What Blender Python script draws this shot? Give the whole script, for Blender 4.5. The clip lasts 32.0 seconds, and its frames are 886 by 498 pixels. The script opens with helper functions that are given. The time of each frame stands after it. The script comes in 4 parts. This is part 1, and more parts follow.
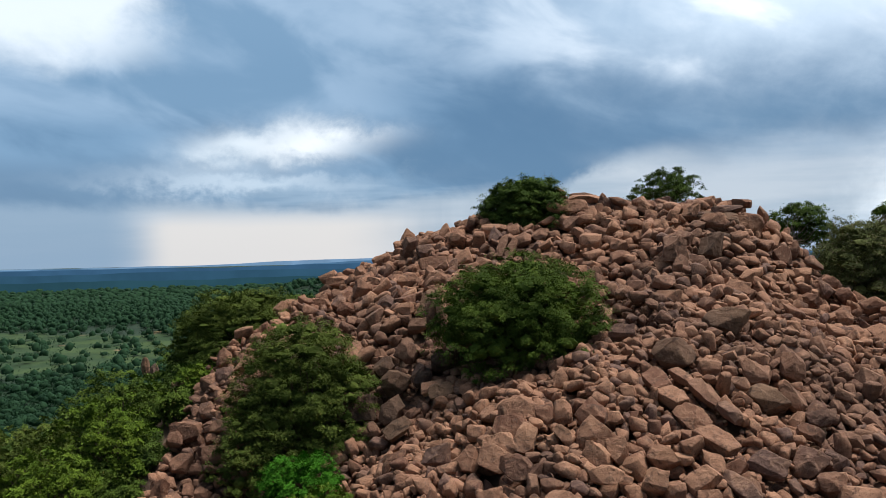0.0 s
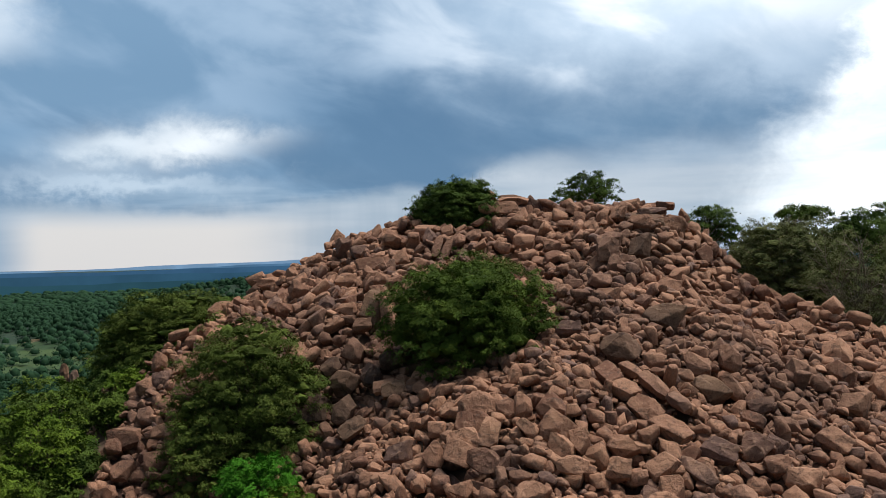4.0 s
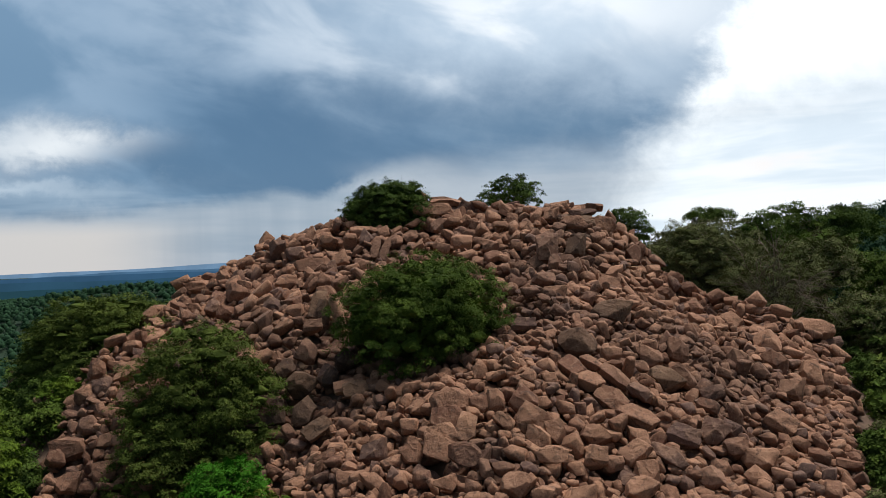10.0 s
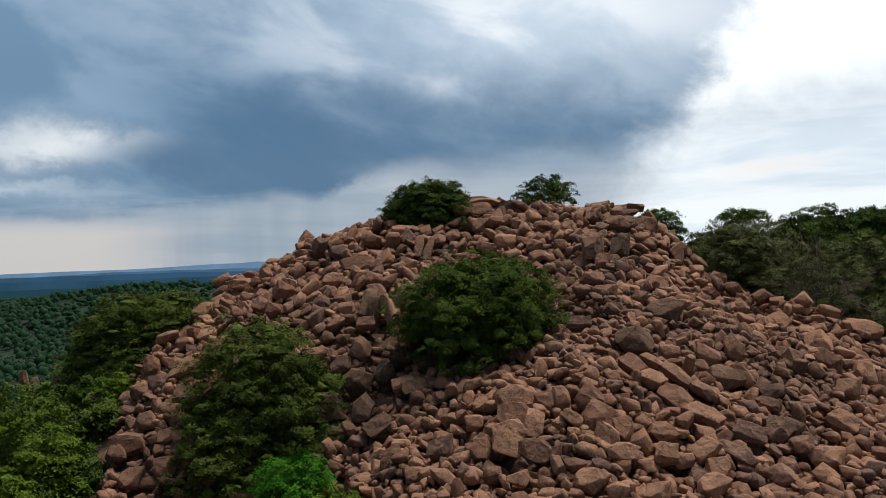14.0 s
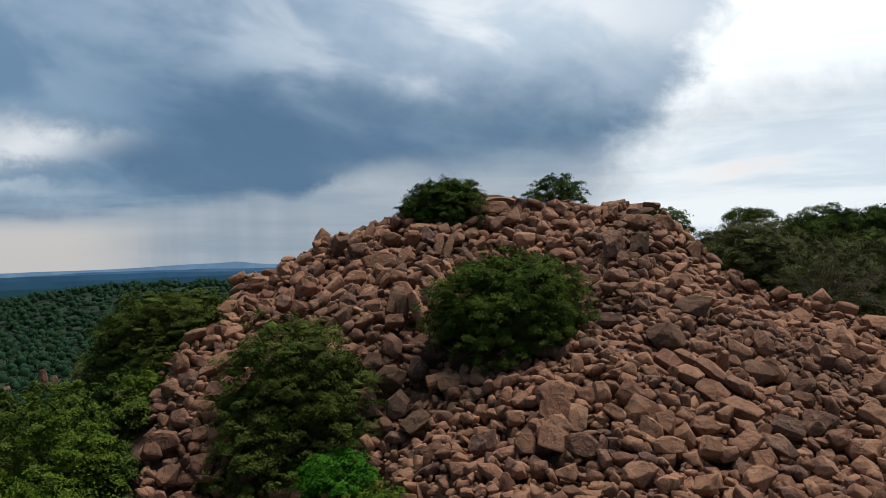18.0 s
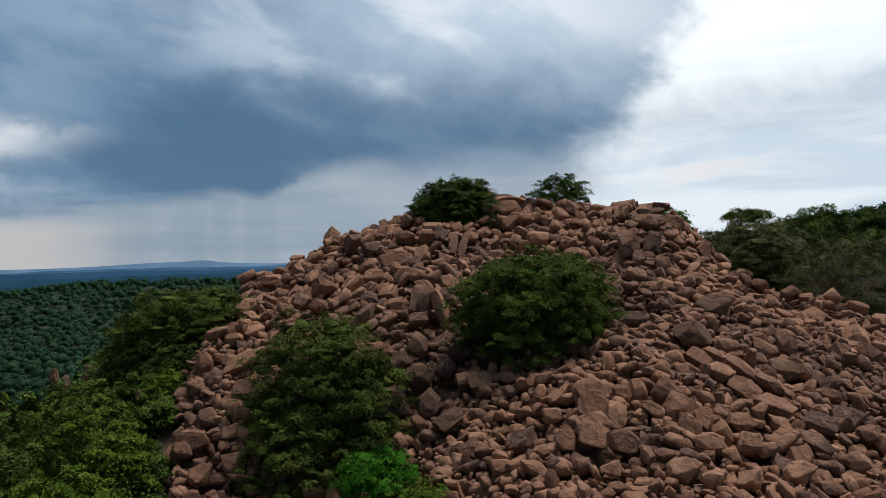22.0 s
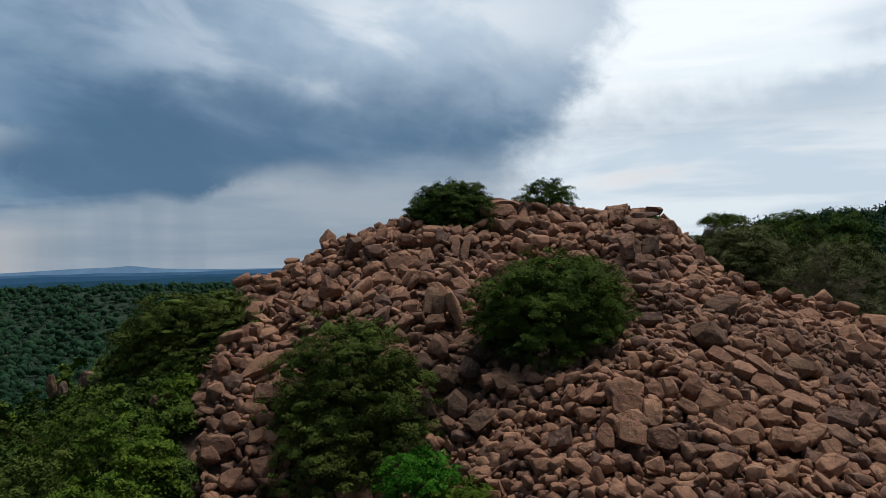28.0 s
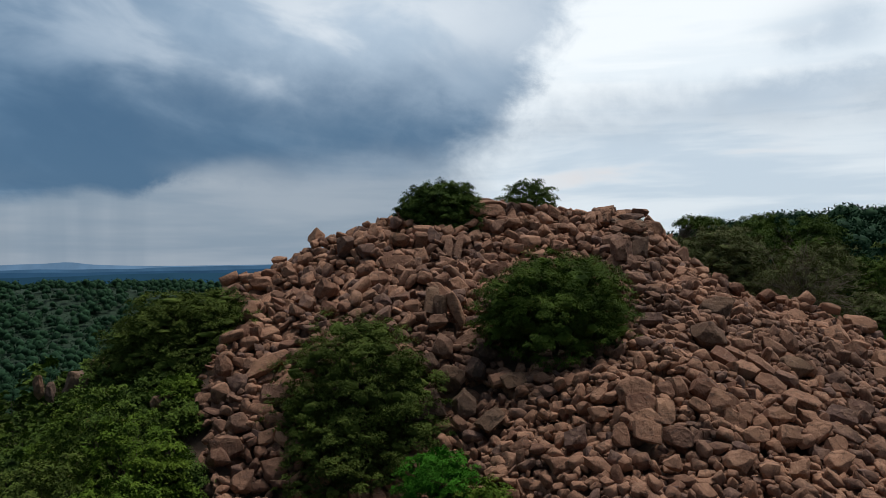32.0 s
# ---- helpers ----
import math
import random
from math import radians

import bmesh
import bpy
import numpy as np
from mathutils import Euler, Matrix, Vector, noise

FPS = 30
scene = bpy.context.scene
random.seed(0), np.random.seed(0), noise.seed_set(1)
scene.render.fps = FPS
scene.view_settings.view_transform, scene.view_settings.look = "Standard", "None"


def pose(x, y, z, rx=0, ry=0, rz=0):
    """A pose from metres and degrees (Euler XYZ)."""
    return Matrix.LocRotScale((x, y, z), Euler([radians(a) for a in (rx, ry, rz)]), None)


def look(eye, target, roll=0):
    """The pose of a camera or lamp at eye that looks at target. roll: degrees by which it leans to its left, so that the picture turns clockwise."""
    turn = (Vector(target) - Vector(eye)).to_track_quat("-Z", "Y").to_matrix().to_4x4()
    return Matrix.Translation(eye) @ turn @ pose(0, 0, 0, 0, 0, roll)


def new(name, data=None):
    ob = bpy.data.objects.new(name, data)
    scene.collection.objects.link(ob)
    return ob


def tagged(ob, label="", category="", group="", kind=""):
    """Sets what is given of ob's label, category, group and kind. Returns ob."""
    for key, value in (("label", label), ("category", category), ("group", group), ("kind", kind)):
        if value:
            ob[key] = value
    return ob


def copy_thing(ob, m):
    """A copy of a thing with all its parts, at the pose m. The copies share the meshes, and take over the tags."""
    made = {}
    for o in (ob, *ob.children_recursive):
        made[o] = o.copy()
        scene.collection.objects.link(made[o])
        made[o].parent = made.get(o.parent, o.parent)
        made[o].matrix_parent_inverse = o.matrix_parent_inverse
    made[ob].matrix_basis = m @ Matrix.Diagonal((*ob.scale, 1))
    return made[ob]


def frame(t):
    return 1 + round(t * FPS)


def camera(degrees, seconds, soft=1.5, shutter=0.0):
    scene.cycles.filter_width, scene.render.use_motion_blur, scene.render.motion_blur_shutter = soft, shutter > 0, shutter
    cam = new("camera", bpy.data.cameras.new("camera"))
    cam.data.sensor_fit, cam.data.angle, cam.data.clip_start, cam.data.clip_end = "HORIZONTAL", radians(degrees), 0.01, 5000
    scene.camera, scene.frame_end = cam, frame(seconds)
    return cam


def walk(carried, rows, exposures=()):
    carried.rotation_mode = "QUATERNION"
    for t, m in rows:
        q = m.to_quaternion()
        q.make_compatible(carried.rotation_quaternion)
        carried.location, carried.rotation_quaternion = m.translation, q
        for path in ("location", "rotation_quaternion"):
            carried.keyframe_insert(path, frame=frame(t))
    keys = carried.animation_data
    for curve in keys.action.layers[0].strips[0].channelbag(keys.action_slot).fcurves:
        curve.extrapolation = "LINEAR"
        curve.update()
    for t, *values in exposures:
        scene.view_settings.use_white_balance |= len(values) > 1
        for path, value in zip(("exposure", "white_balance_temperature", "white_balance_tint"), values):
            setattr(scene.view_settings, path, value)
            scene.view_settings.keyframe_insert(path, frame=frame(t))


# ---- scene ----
import itertools

cam = camera(55.3, 32.0, soft=0.8)
PATH = [
    (0, (11.772, 4.413, 0.62), (10.976, 6.248, 0.627), -1.2),
    (0.5, (11.294, 4.057, 0.701), (10.528, 5.905, 0.706), -1.2),
    (1, (10.833, 3.781, 0.684), (10.097, 5.641, 0.689), -1.2),
    (1.5, (10.409, 3.645, 0.578), (9.703, 5.516, 0.586), -1.2),
    (2, (9.999, 3.418, 0.534), (9.314, 5.297, 0.543), -1.2),
    (2.5, (9.574, 3.199, 0.493), (8.921, 5.089, 0.503), -1.3),
    (3, (9.17, 2.921, 0.522), (8.554, 4.823, 0.53), -1.3),
    (3.5, (8.655, 2.659, 0.49), (8.08, 4.575, 0.498), -1.3),
    (5.5, (6.888, 1.886, 0.331), (6.366, 3.817, 0.343), -1.4),
    (6, (6.463, 1.749, 0.301), (5.968, 3.686, 0.313), -1.4),
    (6.5, (6.0, 1.547, 0.301), (5.547, 3.495, 0.313), -1.4),
    (7, (5.594, 1.438, 0.291), (5.175, 3.393, 0.303), -1.5),
    (7.5, (5.097, 1.254, 0.24), (4.718, 3.218, 0.253), -1.5),
    (8, (4.65, 1.08, 0.25), (4.306, 3.05, 0.262), -1.6),
    (8.5, (4.208, 0.964, 0.233), (3.901, 2.941, 0.245), -1.6),
    (9, (3.754, 0.809, 0.233), (3.483, 2.791, 0.246), -1.6),
    (9.5, (3.31, 0.721, 0.225), (3.046, 2.704, 0.238), -1.6),
    (10, (2.88, 0.637, 0.166), (2.617, 2.619, 0.181), -1.7),
    (10.5, (2.32, 0.486, 0.127), (2.06, 2.469, 0.144), -1.6),
    (11, (1.953, 0.386, 0.1), (1.693, 2.369, 0.117), -1.6),
    (11.5, (1.519, 0.322, 0.075), (1.257, 2.304, 0.093), -1.6),
    (12, (1.054, 0.2, 0.054), (0.792, 2.182, 0.072), -1.5),
    (12.5, (0.554, 0.125, 0.007), (0.292, 2.108, 0.025), -1.5),
    (13, (0.093, 0.009, 0.014), (-0.17, 1.992, 0.032), -1.4),
    (13.5, (-0.362, -0.083, 0.034), (-0.626, 1.899, 0.052), -1.4),
    (14, (-0.873, -0.177, 0.034), (-1.137, 1.806, 0.053), -1.4),
    (14.5, (-1.32, -0.27, 0.071), (-1.585, 1.712, 0.088), -1.4),
    (15, (-1.748, -0.381, 0.021), (-2.016, 1.601, 0.04), -1.4),
    (15.5, (-2.28, -0.469, 0.007), (-2.546, 1.513, 0.026), -1.4),
    (17.5, (-4.158, -0.933, -0.076), (-4.394, 1.053, -0.055), -1.3),
    (18, (-4.567, -1.001, -0.058), (-4.779, 0.988, -0.04), -1.4),
    (18.5, (-5.115, -1.095, -0.071), (-5.297, 0.896, -0.053), -1.4),
    (19, (-5.611, -1.185, -0.09), (-5.77, 0.809, -0.072), -1.4),
    (19.5, (-6.107, -1.269, -0.063), (-6.263, 0.724, -0.046), -1.3),
    (20, (-6.659, -1.385, -0.081), (-6.811, 0.609, -0.064), -1.3),
    (20.5, (-7.184, -1.445, -0.052), (-7.335, 0.549, -0.036), -1.2),
    (21, (-7.697, -1.509, -0.085), (-7.848, 0.486, -0.068), -1.2),
    (21.5, (-8.184, -1.548, -0.07), (-8.335, 0.446, -0.054), -1.2),
    (22, (-8.75, -1.576, -0.028), (-8.885, 0.42, -0.013), -1.2),
    (22.5, (-9.323, -1.638, -0.037), (-9.433, 0.359, -0.022), -1.1),
    (23, (-9.827, -1.723, -0.006), (-9.918, 0.275, 0.009), -1.2),
    (23.5, (-10.369, -1.75, -0.004), (-10.435, 0.249, 0.012), -1.1),
    (24, (-10.918, -1.815, -0.007), (-10.978, 0.184, 0.009), -1.1),
    (24.5, (-11.38, -1.844, -0.075), (-11.441, 0.155, -0.057), -1.1),
    (25, (-11.884, -1.898, -0.071), (-11.945, 0.101, -0.052), -1.1),
    (25.5, (-12.401, -1.912, -0.106), (-12.462, 0.087, -0.086), -1.1),
    (27.5, (-14.378, -2.114, -0.141), (-14.368, -0.114, -0.117), -1.2),
    (28, (-14.927, -2.133, -0.141), (-14.905, -0.133, -0.116), -1.2),
    (28.5, (-15.475, -2.233, -0.118), (-15.45, -0.233, -0.093), -1.2),
    (29, (-15.947, -2.273, -0.08), (-15.918, -0.273, -0.056), -1.2),
    (29.5, (-16.448, -2.264, -0.019), (-16.413, -0.265, 0.002), -1.1),
    (30, (-17.021, -2.311, 0.066), (-16.974, -0.312, 0.085), -1.1),
    (30.5, (-17.501, -2.307, 0.114), (-17.447, -0.308, 0.132), -1.1),
    (31, (-18.069, -2.303, 0.146), (-18.002, -0.304, 0.163), -1.0),
    (31.5, (-18.588, -2.175, 0.112), (-18.48, -0.178, 0.129), -0.9),
    (32, (-19.265, -2.048, 0.051), (-19.113, -0.054, 0.07), -0.8),
]
walk(cam, [(t, look(eye, target, roll)) for t, eye, target, roll in PATH],
     [(0, 0.42, 6400, 10), (6, 0.28, 6450, 10), (13, 0.06, 6500, 10), (19, -0.08, 6480, 10), (24, -0.19, 6250, 9), (28, -0.24, 6250, 9), (32, -0.26, 6250, 9)])

# ---- world ----
world = bpy.data.worlds.new("sky")
scene.world = world
world.use_nodes = True
WT = world.node_tree
WT.nodes.clear()


class Graph:
    """Short calls for node arithmetic."""

    def __init__(self, tree):
        self.t = tree

    def node(self, kind, **props):
        n = self.t.nodes.new(kind)
        for k, v in props.items():
            setattr(n, k, v)
        return n

    def put(self, socket, v):
        if isinstance(v, bpy.types.NodeSocket):
            self.t.links.new(v, socket)
        elif isinstance(v, (tuple, list)) and len(v) == 3 and socket.type == "RGBA":
            socket.default_value = (*v, 1)
        else:
            socket.default_value = v

    def m(self, op, a, b=0.0, c=0.0):
        n = self.node("ShaderNodeMath", operation=op)
        for s, v in zip(n.inputs, (a, b, c)):
            self.put(s, v)
        return n.outputs[0]

    def ramp(self, v, a, b, lo=0.0, hi=1.0, smooth=True):
        n = self.node("ShaderNodeMapRange", interpolation_type="SMOOTHSTEP" if smooth else "LINEAR")
        for s, x in zip(n.inputs, (v, a, b, lo, hi)):
            self.put(s, x)
        return n.outputs[0]

    def mix(self, f, a, b, blend="MIX"):
        n = self.node("ShaderNodeMix", data_type="RGBA", blend_type=blend)
        self.put(n.inputs[0], f)
        self.put(n.inputs[6], a)
        self.put(n.inputs[7], b)
        return n.outputs[2]

    def vec(self, x, y, z):
        n = self.node("ShaderNodeCombineXYZ")
        for s, v in zip(n.inputs, (x, y, z)):
            self.put(s, v)
        return n.outputs[0]

    def noise(self, vector, scale, detail=4.0, rough=0.5, warp=0.0):
        n = self.node("ShaderNodeTexNoise")
        self.put(n.inputs["Vector"], vector)
        n.inputs["Scale"].default_value, n.inputs["Detail"].default_value = scale, detail
        n.inputs["Roughness"].default_value, n.inputs["Distortion"].default_value = rough, warp
        return n.outputs[0]


def build_sky():
    g = Graph(WT)
    sky = g.node("ShaderNodeTexSky", sky_type="NISHITA", sun_disc=False, sun_elevation=radians(71), sun_rotation=radians(54))
    xyz = g.node("ShaderNodeSeparateXYZ")
    g.put(xyz.inputs[0], g.node("ShaderNodeTexCoord").outputs["Generated"])
    az = g.m("MULTIPLY", g.m("ARCTAN2", xyz.outputs[0], xyz.outputs[1]), 57.2958)
    el = g.m("MULTIPLY", g.m("ARCSINE", xyz.outputs[2]), 57.2958)
    # cloud grain: broad billows, wisps, stretched layers, ragged edges
    slant = g.m("ADD", el, g.m("MULTIPLY", az, 0.22))
    big = g.noise(g.vec(g.m("MULTIPLY", az, 0.055), g.m("MULTIPLY", slant, 0.12), 3.1), 1.0, 5, 0.55, 0.5)
    mid = g.noise(g.vec(g.m("MULTIPLY", az, 0.10), g.m("MULTIPLY", slant, 0.22), 7.7), 1.0, 5, 0.5, 0.35)
    lay = g.noise(g.vec(g.m("MULTIPLY", az, 0.055), g.m("MULTIPLY", el, 0.42), 1.4), 1.0, 4, 0.55, 0.25)
    puff = g.noise(g.vec(g.m("MULTIPLY", az, 0.30), g.m("MULTIPLY", el, 0.36), 5.2), 1.0, 6, 0.62, 0.2)
    big0, mid0, lay0, puff0 = (g.m("SUBTRACT", v, 0.5) for v in (big, mid, lay, puff))
    elw = g.m("ADD", el, g.m("ADD", g.m("MULTIPLY", big0, 3.0), g.m("MULTIPLY", mid0, 2.4)))
    azw = g.m("ADD", az, g.m("ADD", g.m("MULTIPLY", big0, 6.0), g.m("MULTIPLY", mid0, 6.0)))
    azp = g.m("ADD", azw, g.m("MULTIPLY", puff0, 5.0))
    elp = g.m("ADD", elw, g.m("MULTIPLY", puff0, 3.0))

    def blob(a, b, sa, sb, tilt=0.0, ragged=True):
        da = g.m("SUBTRACT", azp if ragged else azw, a)
        u = g.m("DIVIDE", da, sa)
        v = g.m("DIVIDE", g.m("SUBTRACT", g.m("SUBTRACT", elp if ragged else elw, b), g.m("MULTIPLY", da, tilt)), sb)
        return g.m("EXPONENT", g.m("MULTIPLY", g.m("ADD", g.m("MULTIPLY", u, u), g.m("MULTIPLY", v, v)), -1.0))

    def over_with(c, amount, mask, tone):
        return g.mix(g.m("MULTIPLY", mask, amount), c, tone)

    # the open strip under the deck: cream on one side, rain on the other, grey haze between
    low = g.mix(g.ramp(lay, 0.35, 0.65), (0.30, 0.38, 0.47), (0.42, 0.48, 0.55))
    cream = g.m("MULTIPLY", g.m("MULTIPLY", g.ramp(az, -21, -31), g.ramp(az, -44.5, -41)), g.ramp(g.m("ADD", el, g.m("MULTIPLY", lay0, 1.2)), 3.2, 1.9))
    low = over_with(low, 0.95, cream, (0.60, 0.585, 0.575))
    low = over_with(low, 0.9, g.ramp(az, -41.5, -45.5), (0.20, 0.30, 0.42))
    shaft = g.noise(g.vec(g.m("MULTIPLY", az, 0.55), g.m("MULTIPLY", el, 0.04), 9.3), 1.0, 3, 0.5, 0.1)
    low = over_with(low, 0.5, g.m("MULTIPLY", g.m("MULTIPLY", g.ramp(az, -30, -22), g.ramp(az, -10, -18)), g.ramp(shaft, 0.30, 0.75)), (0.24, 0.32, 0.41))
    low = over_with(low, 0.8, g.m("MULTIPLY", g.ramp(az, 0, 14), g.ramp(el, 0, 4)), (0.62, 0.68, 0.74))
    # the dark deck and its tones
    deck = g.mix(g.ramp(mid, 0.36, 0.64), (0.085, 0.175, 0.295), (0.165, 0.285, 0.43))
    deck = over_with(deck, 0.8, g.m("MULTIPLY", g.ramp(elw, 10.5, 15.0), g.ramp(azw, -30, -10, 0.45, 1.0)), g.mix(g.ramp(mid, 0.36, 0.62), (0.26, 0.39, 0.54), (0.52, 0.63, 0.75)))
    deck = over_with(deck, 0.75, g.m("MULTIPLY", g.ramp(az, -22, -30), g.ramp(el, 7.5, 10.0)), g.mix(g.ramp(mid, 0.38, 0.62), (0.17, 0.29, 0.43), (0.29, 0.41, 0.55)))
    deck = over_with(deck, 0.75, blob(-16, 8.4, 9.0, 2.8, -0.22, False), (0.070, 0.155, 0.270))
    deck = over_with(deck, 0.6, blob(-2, 8.2, 8.0, 1.8, 0.0, False), (0.085, 0.180, 0.300))
    deck = over_with(deck, 0.8, g.m("MULTIPLY", g.ramp(az, -36, -42), g.ramp(el, 6.8, 5.0)), (0.115, 0.205, 0.325))
    deck = over_with(deck, 0.7, g.m("MULTIPLY", g.m("MULTIPLY", g.ramp(az, -18, -24), g.ramp(az, -40, -33)), g.m("MULTIPLY", g.ramp(el, 5.6, 4.6), g.ramp(lay, 0.38, 0.58))), (0.30, 0.41, 0.53))
    step = g.ramp(g.m("ADD", az, g.m("MULTIPLY", puff0, 3.0)), -17.0, -8.5)
    foot = g.m("ADD", g.m("ADD", g.ramp(az, -30, -17, 3.0, 4.3), g.m("MULTIPLY", step, 1.9)), g.m("ADD", g.m("MULTIPLY", mid0, 1.6), g.m("MULTIPLY", puff0, 1.4)))
    c = g.mix(g.ramp(g.m("SUBTRACT", el, foot), g.ramp(az, -14, -4, -0.3, -2.2), g.ramp(az, -14, 2, 0.9, 2.6)), low, deck)
    # sunlit heads beside the foot's step, the bright break, the white corner
    c = over_with(c, 0.4, blob(-10.5, 5.2, 3.2, 1.0), (0.50, 0.55, 0.60))
    c = over_with(c, 0.95, blob(-37.5, 6.9, 3.6, 1.1, 0.12), (0.60, 0.68, 0.75))
    c = over_with(c, 1.0, blob(-32.5, 7.3, 4.0, 1.0, 0.06), (0.76, 0.81, 0.85))
    c = over_with(c, 0.8, blob(-36.5, 5.1, 7.0, 0.5, 0.0), (0.50, 0.60, 0.70))
    c = over_with(c, 0.95, g.m("MULTIPLY", g.ramp(azp, -40.5, -46), g.ramp(elp, 10.5, 14.5)), (0.72, 0.79, 0.85))
    # pale billows high up, before the white side of the sky
    c = over_with(c, 0.95, blob(0.5, 16.2, 14.0, 4.9, 0.0), g.mix(g.ramp(mid, 0.38, 0.6), (0.64, 0.75, 0.86), (0.94, 0.99, 1.03)))
    c = over_with(c, 0.6, blob(6.5, 11.5, 4.5, 2.0, 0.1), (0.46, 0.57, 0.69))
    edge = g.m("SUBTRACT", g.m("ADD", az, g.m("ADD", g.m("MULTIPLY", puff0, 6.0), g.m("MULTIPLY", mid0, 4.0))), g.m("MULTIPLY", g.m("SUBTRACT", el, 11.0), 0.5))
    c = over_with(c, 1.0, g.m("MULTIPLY", g.ramp(edge, 5.5, 12.5), g.ramp(el, 11.5, 6.5)), g.mix(g.ramp(lay, 0.38, 0.58), (0.70, 0.80, 0.89), (0.92, 0.98, 1.02)))
    c = over_with(c, 1.0, g.m("MULTIPLY", g.ramp(edge, 8.6, 12.2), g.ramp(elp, 6.0, 12.5)), g.mix(g.ramp(lay, 0.38, 0.55), (1.06, 1.12, 1.15), (1.18, 1.21, 1.21)))
    c = over_with(c, 0.6, blob(27, 10.0, 7.0, 1.2, 0.12), (0.46, 0.58, 0.71))
    c = over_with(c, 0.6, blob(31, 14.2, 3.5, 1.8, 0.1), (0.50, 0.61, 0.73))
    c = over_with(c, 0.75, g.m("MULTIPLY", g.m("MULTIPLY", g.ramp(az, 8, 14), g.ramp(az, 30, 22)), g.m("MULTIPLY", g.ramp(lay, 0.44, 0.56), blob(18, 5.6, 12, 0.8, 0.0, False))), (0.92, 0.86, 0.84))
    # overhead and behind, unseen: overcast toned down to cut fill light on the rocks
    over = g.mix(g.ramp(big, 0.35, 0.65), (0.16, 0.19, 0.23), (0.28, 0.31, 0.345))
    dim_back = g.mix(g.ramp(mid, 0.36, 0.66), (0.060, 0.095, 0.135), (0.14, 0.19, 0.25))
    c = g.mix(g.ramp(g.m("ABSOLUTE", az), 60, 95), c, dim_back)
    c = g.mix(g.ramp(elw, 22, 55), c, over)
    bg = g.node("ShaderNodeBackground")
    thin = g.mix(0.94, g.mix(1.0, sky.outputs[0], (0.10, 0.10, 0.10), "MULTIPLY"), c)
    g.put(bg.inputs[0], thin)
    bg.inputs[1].default_value = 1.0
    out = g.node("ShaderNodeOutputWorld")
    WT.links.new(bg.outputs[0], out.inputs[0])


build_sky()
sun = new("sun", bpy.data.lights.new("sun", "SUN"))
sun.data.energy, sun.data.angle, sun.data.color = 3.5, radians(24), (1.0, 0.93, 0.85)
sun.matrix_world = look((30, 82, 110), (0, 60, 0))


# ---- materials ----
def material(name, rough=0.9):
    m = bpy.data.materials.new(name)
    m.use_nodes = True
    g = Graph(m.node_tree)
    b = m.node_tree.nodes["Principled BSDF"]
    b.inputs["Roughness"].default_value = rough
    b.inputs["Specular IOR Level"].default_value = 0.3
    return m, g, b


def bump(g, b, height, strength, distance):
    n = g.node("ShaderNodeBump")
    n.inputs["Strength"].default_value, n.inputs["Distance"].default_value = strength, distance
    g.put(n.inputs["Height"], height)
    g.put(b.inputs["Normal"], n.outputs[0])


def rock_material(name, island, lift=1.0, red=1.0):
    m, g, b = material(name, 0.88)
    pos = g.node("ShaderNodeNewGeometry")
    rnd = pos.outputs["Random Per Island"] if island else g.node("ShaderNodeObjectInfo").outputs["Random"]
    p = pos.outputs["Position"]
    broad = g.noise(p, 0.35, 4, 0.6)
    grain = g.noise(p, 3.2, 6, 0.68)

    def c(r, gr, bl):
        return (r * lift * red * 0.83, gr * lift * 0.82, bl * lift * 0.83)

    tone = g.mix(rnd, c(0.185, 0.086, 0.052), c(0.470, 0.255, 0.155))
    tone = g.mix(g.ramp(g.m("FRACT", g.m("MULTIPLY", rnd, 7.31)), 0.72, 0.95), tone, c(0.170, 0.100, 0.078))
    tone = g.mix(g.m("MULTIPLY", g.ramp(broad, 0.45, 0.75), 0.6), tone, c(0.450, 0.250, 0.145))
    stain = g.noise(p, 1.3, 6, 0.72, 0.9)
    tone = g.mix(g.m("MULTIPLY", g.ramp(stain, 0.52, 0.66), 0.72), tone, c(0.060, 0.036, 0.028))
    tone = g.mix(g.m("MULTIPLY", g.ramp(g.noise(p, 0.11, 3, 0.6), 0.50, 0.64), 0.55), tone, c(0.085, 0.048, 0.036))
    tone = g.mix(g.m("MULTIPLY", g.ramp(grain, 0.47, 0.72), 0.42), tone, c(0.560, 0.340, 0.215))
    speck = g.noise(p, 11.0, 4, 0.7)
    tone = g.mix(g.m("MULTIPLY", g.ramp(speck, 0.52, 0.66), 0.5), tone, c(0.075, 0.045, 0.034))
    g.put(b.inputs["Base Color"], tone)
    relief = g.m("ADD", g.m("MULTIPLY", grain, 0.6), g.noise(p, 1.6, 5, 0.6, 0.4))
    relief = g.m("ADD", relief, g.m("MULTIPLY", speck, 0.15))
    bump(g, b, relief, 1.0, 0.16)
    return m


def leaf_material(name, dark, light, dry=None, dry_at=0.9):
    m, g, b = material(name, 0.75)
    geo = g.node("ShaderNodeNewGeometry")
    rnd = geo.outputs["Random Per Island"]
    patch = g.noise(geo.outputs["Position"], 0.55, 3, 0.6)
    tone = g.mix(g.m("ADD", g.m("MULTIPLY", rnd, 0.35), g.m("MULTIPLY", g.ramp(patch, 0.35, 0.65), 0.65)), dark, light)
    if dry:
        tone = g.mix(g.ramp(g.m("FRACT", g.m("MULTIPLY", rnd, 5.7)), dry_at, dry_at + 0.06), tone, dry)
    g.put(b.inputs["Base Color"], tone)
    b.inputs["Specular IOR Level"].default_value = 0.05
    return m


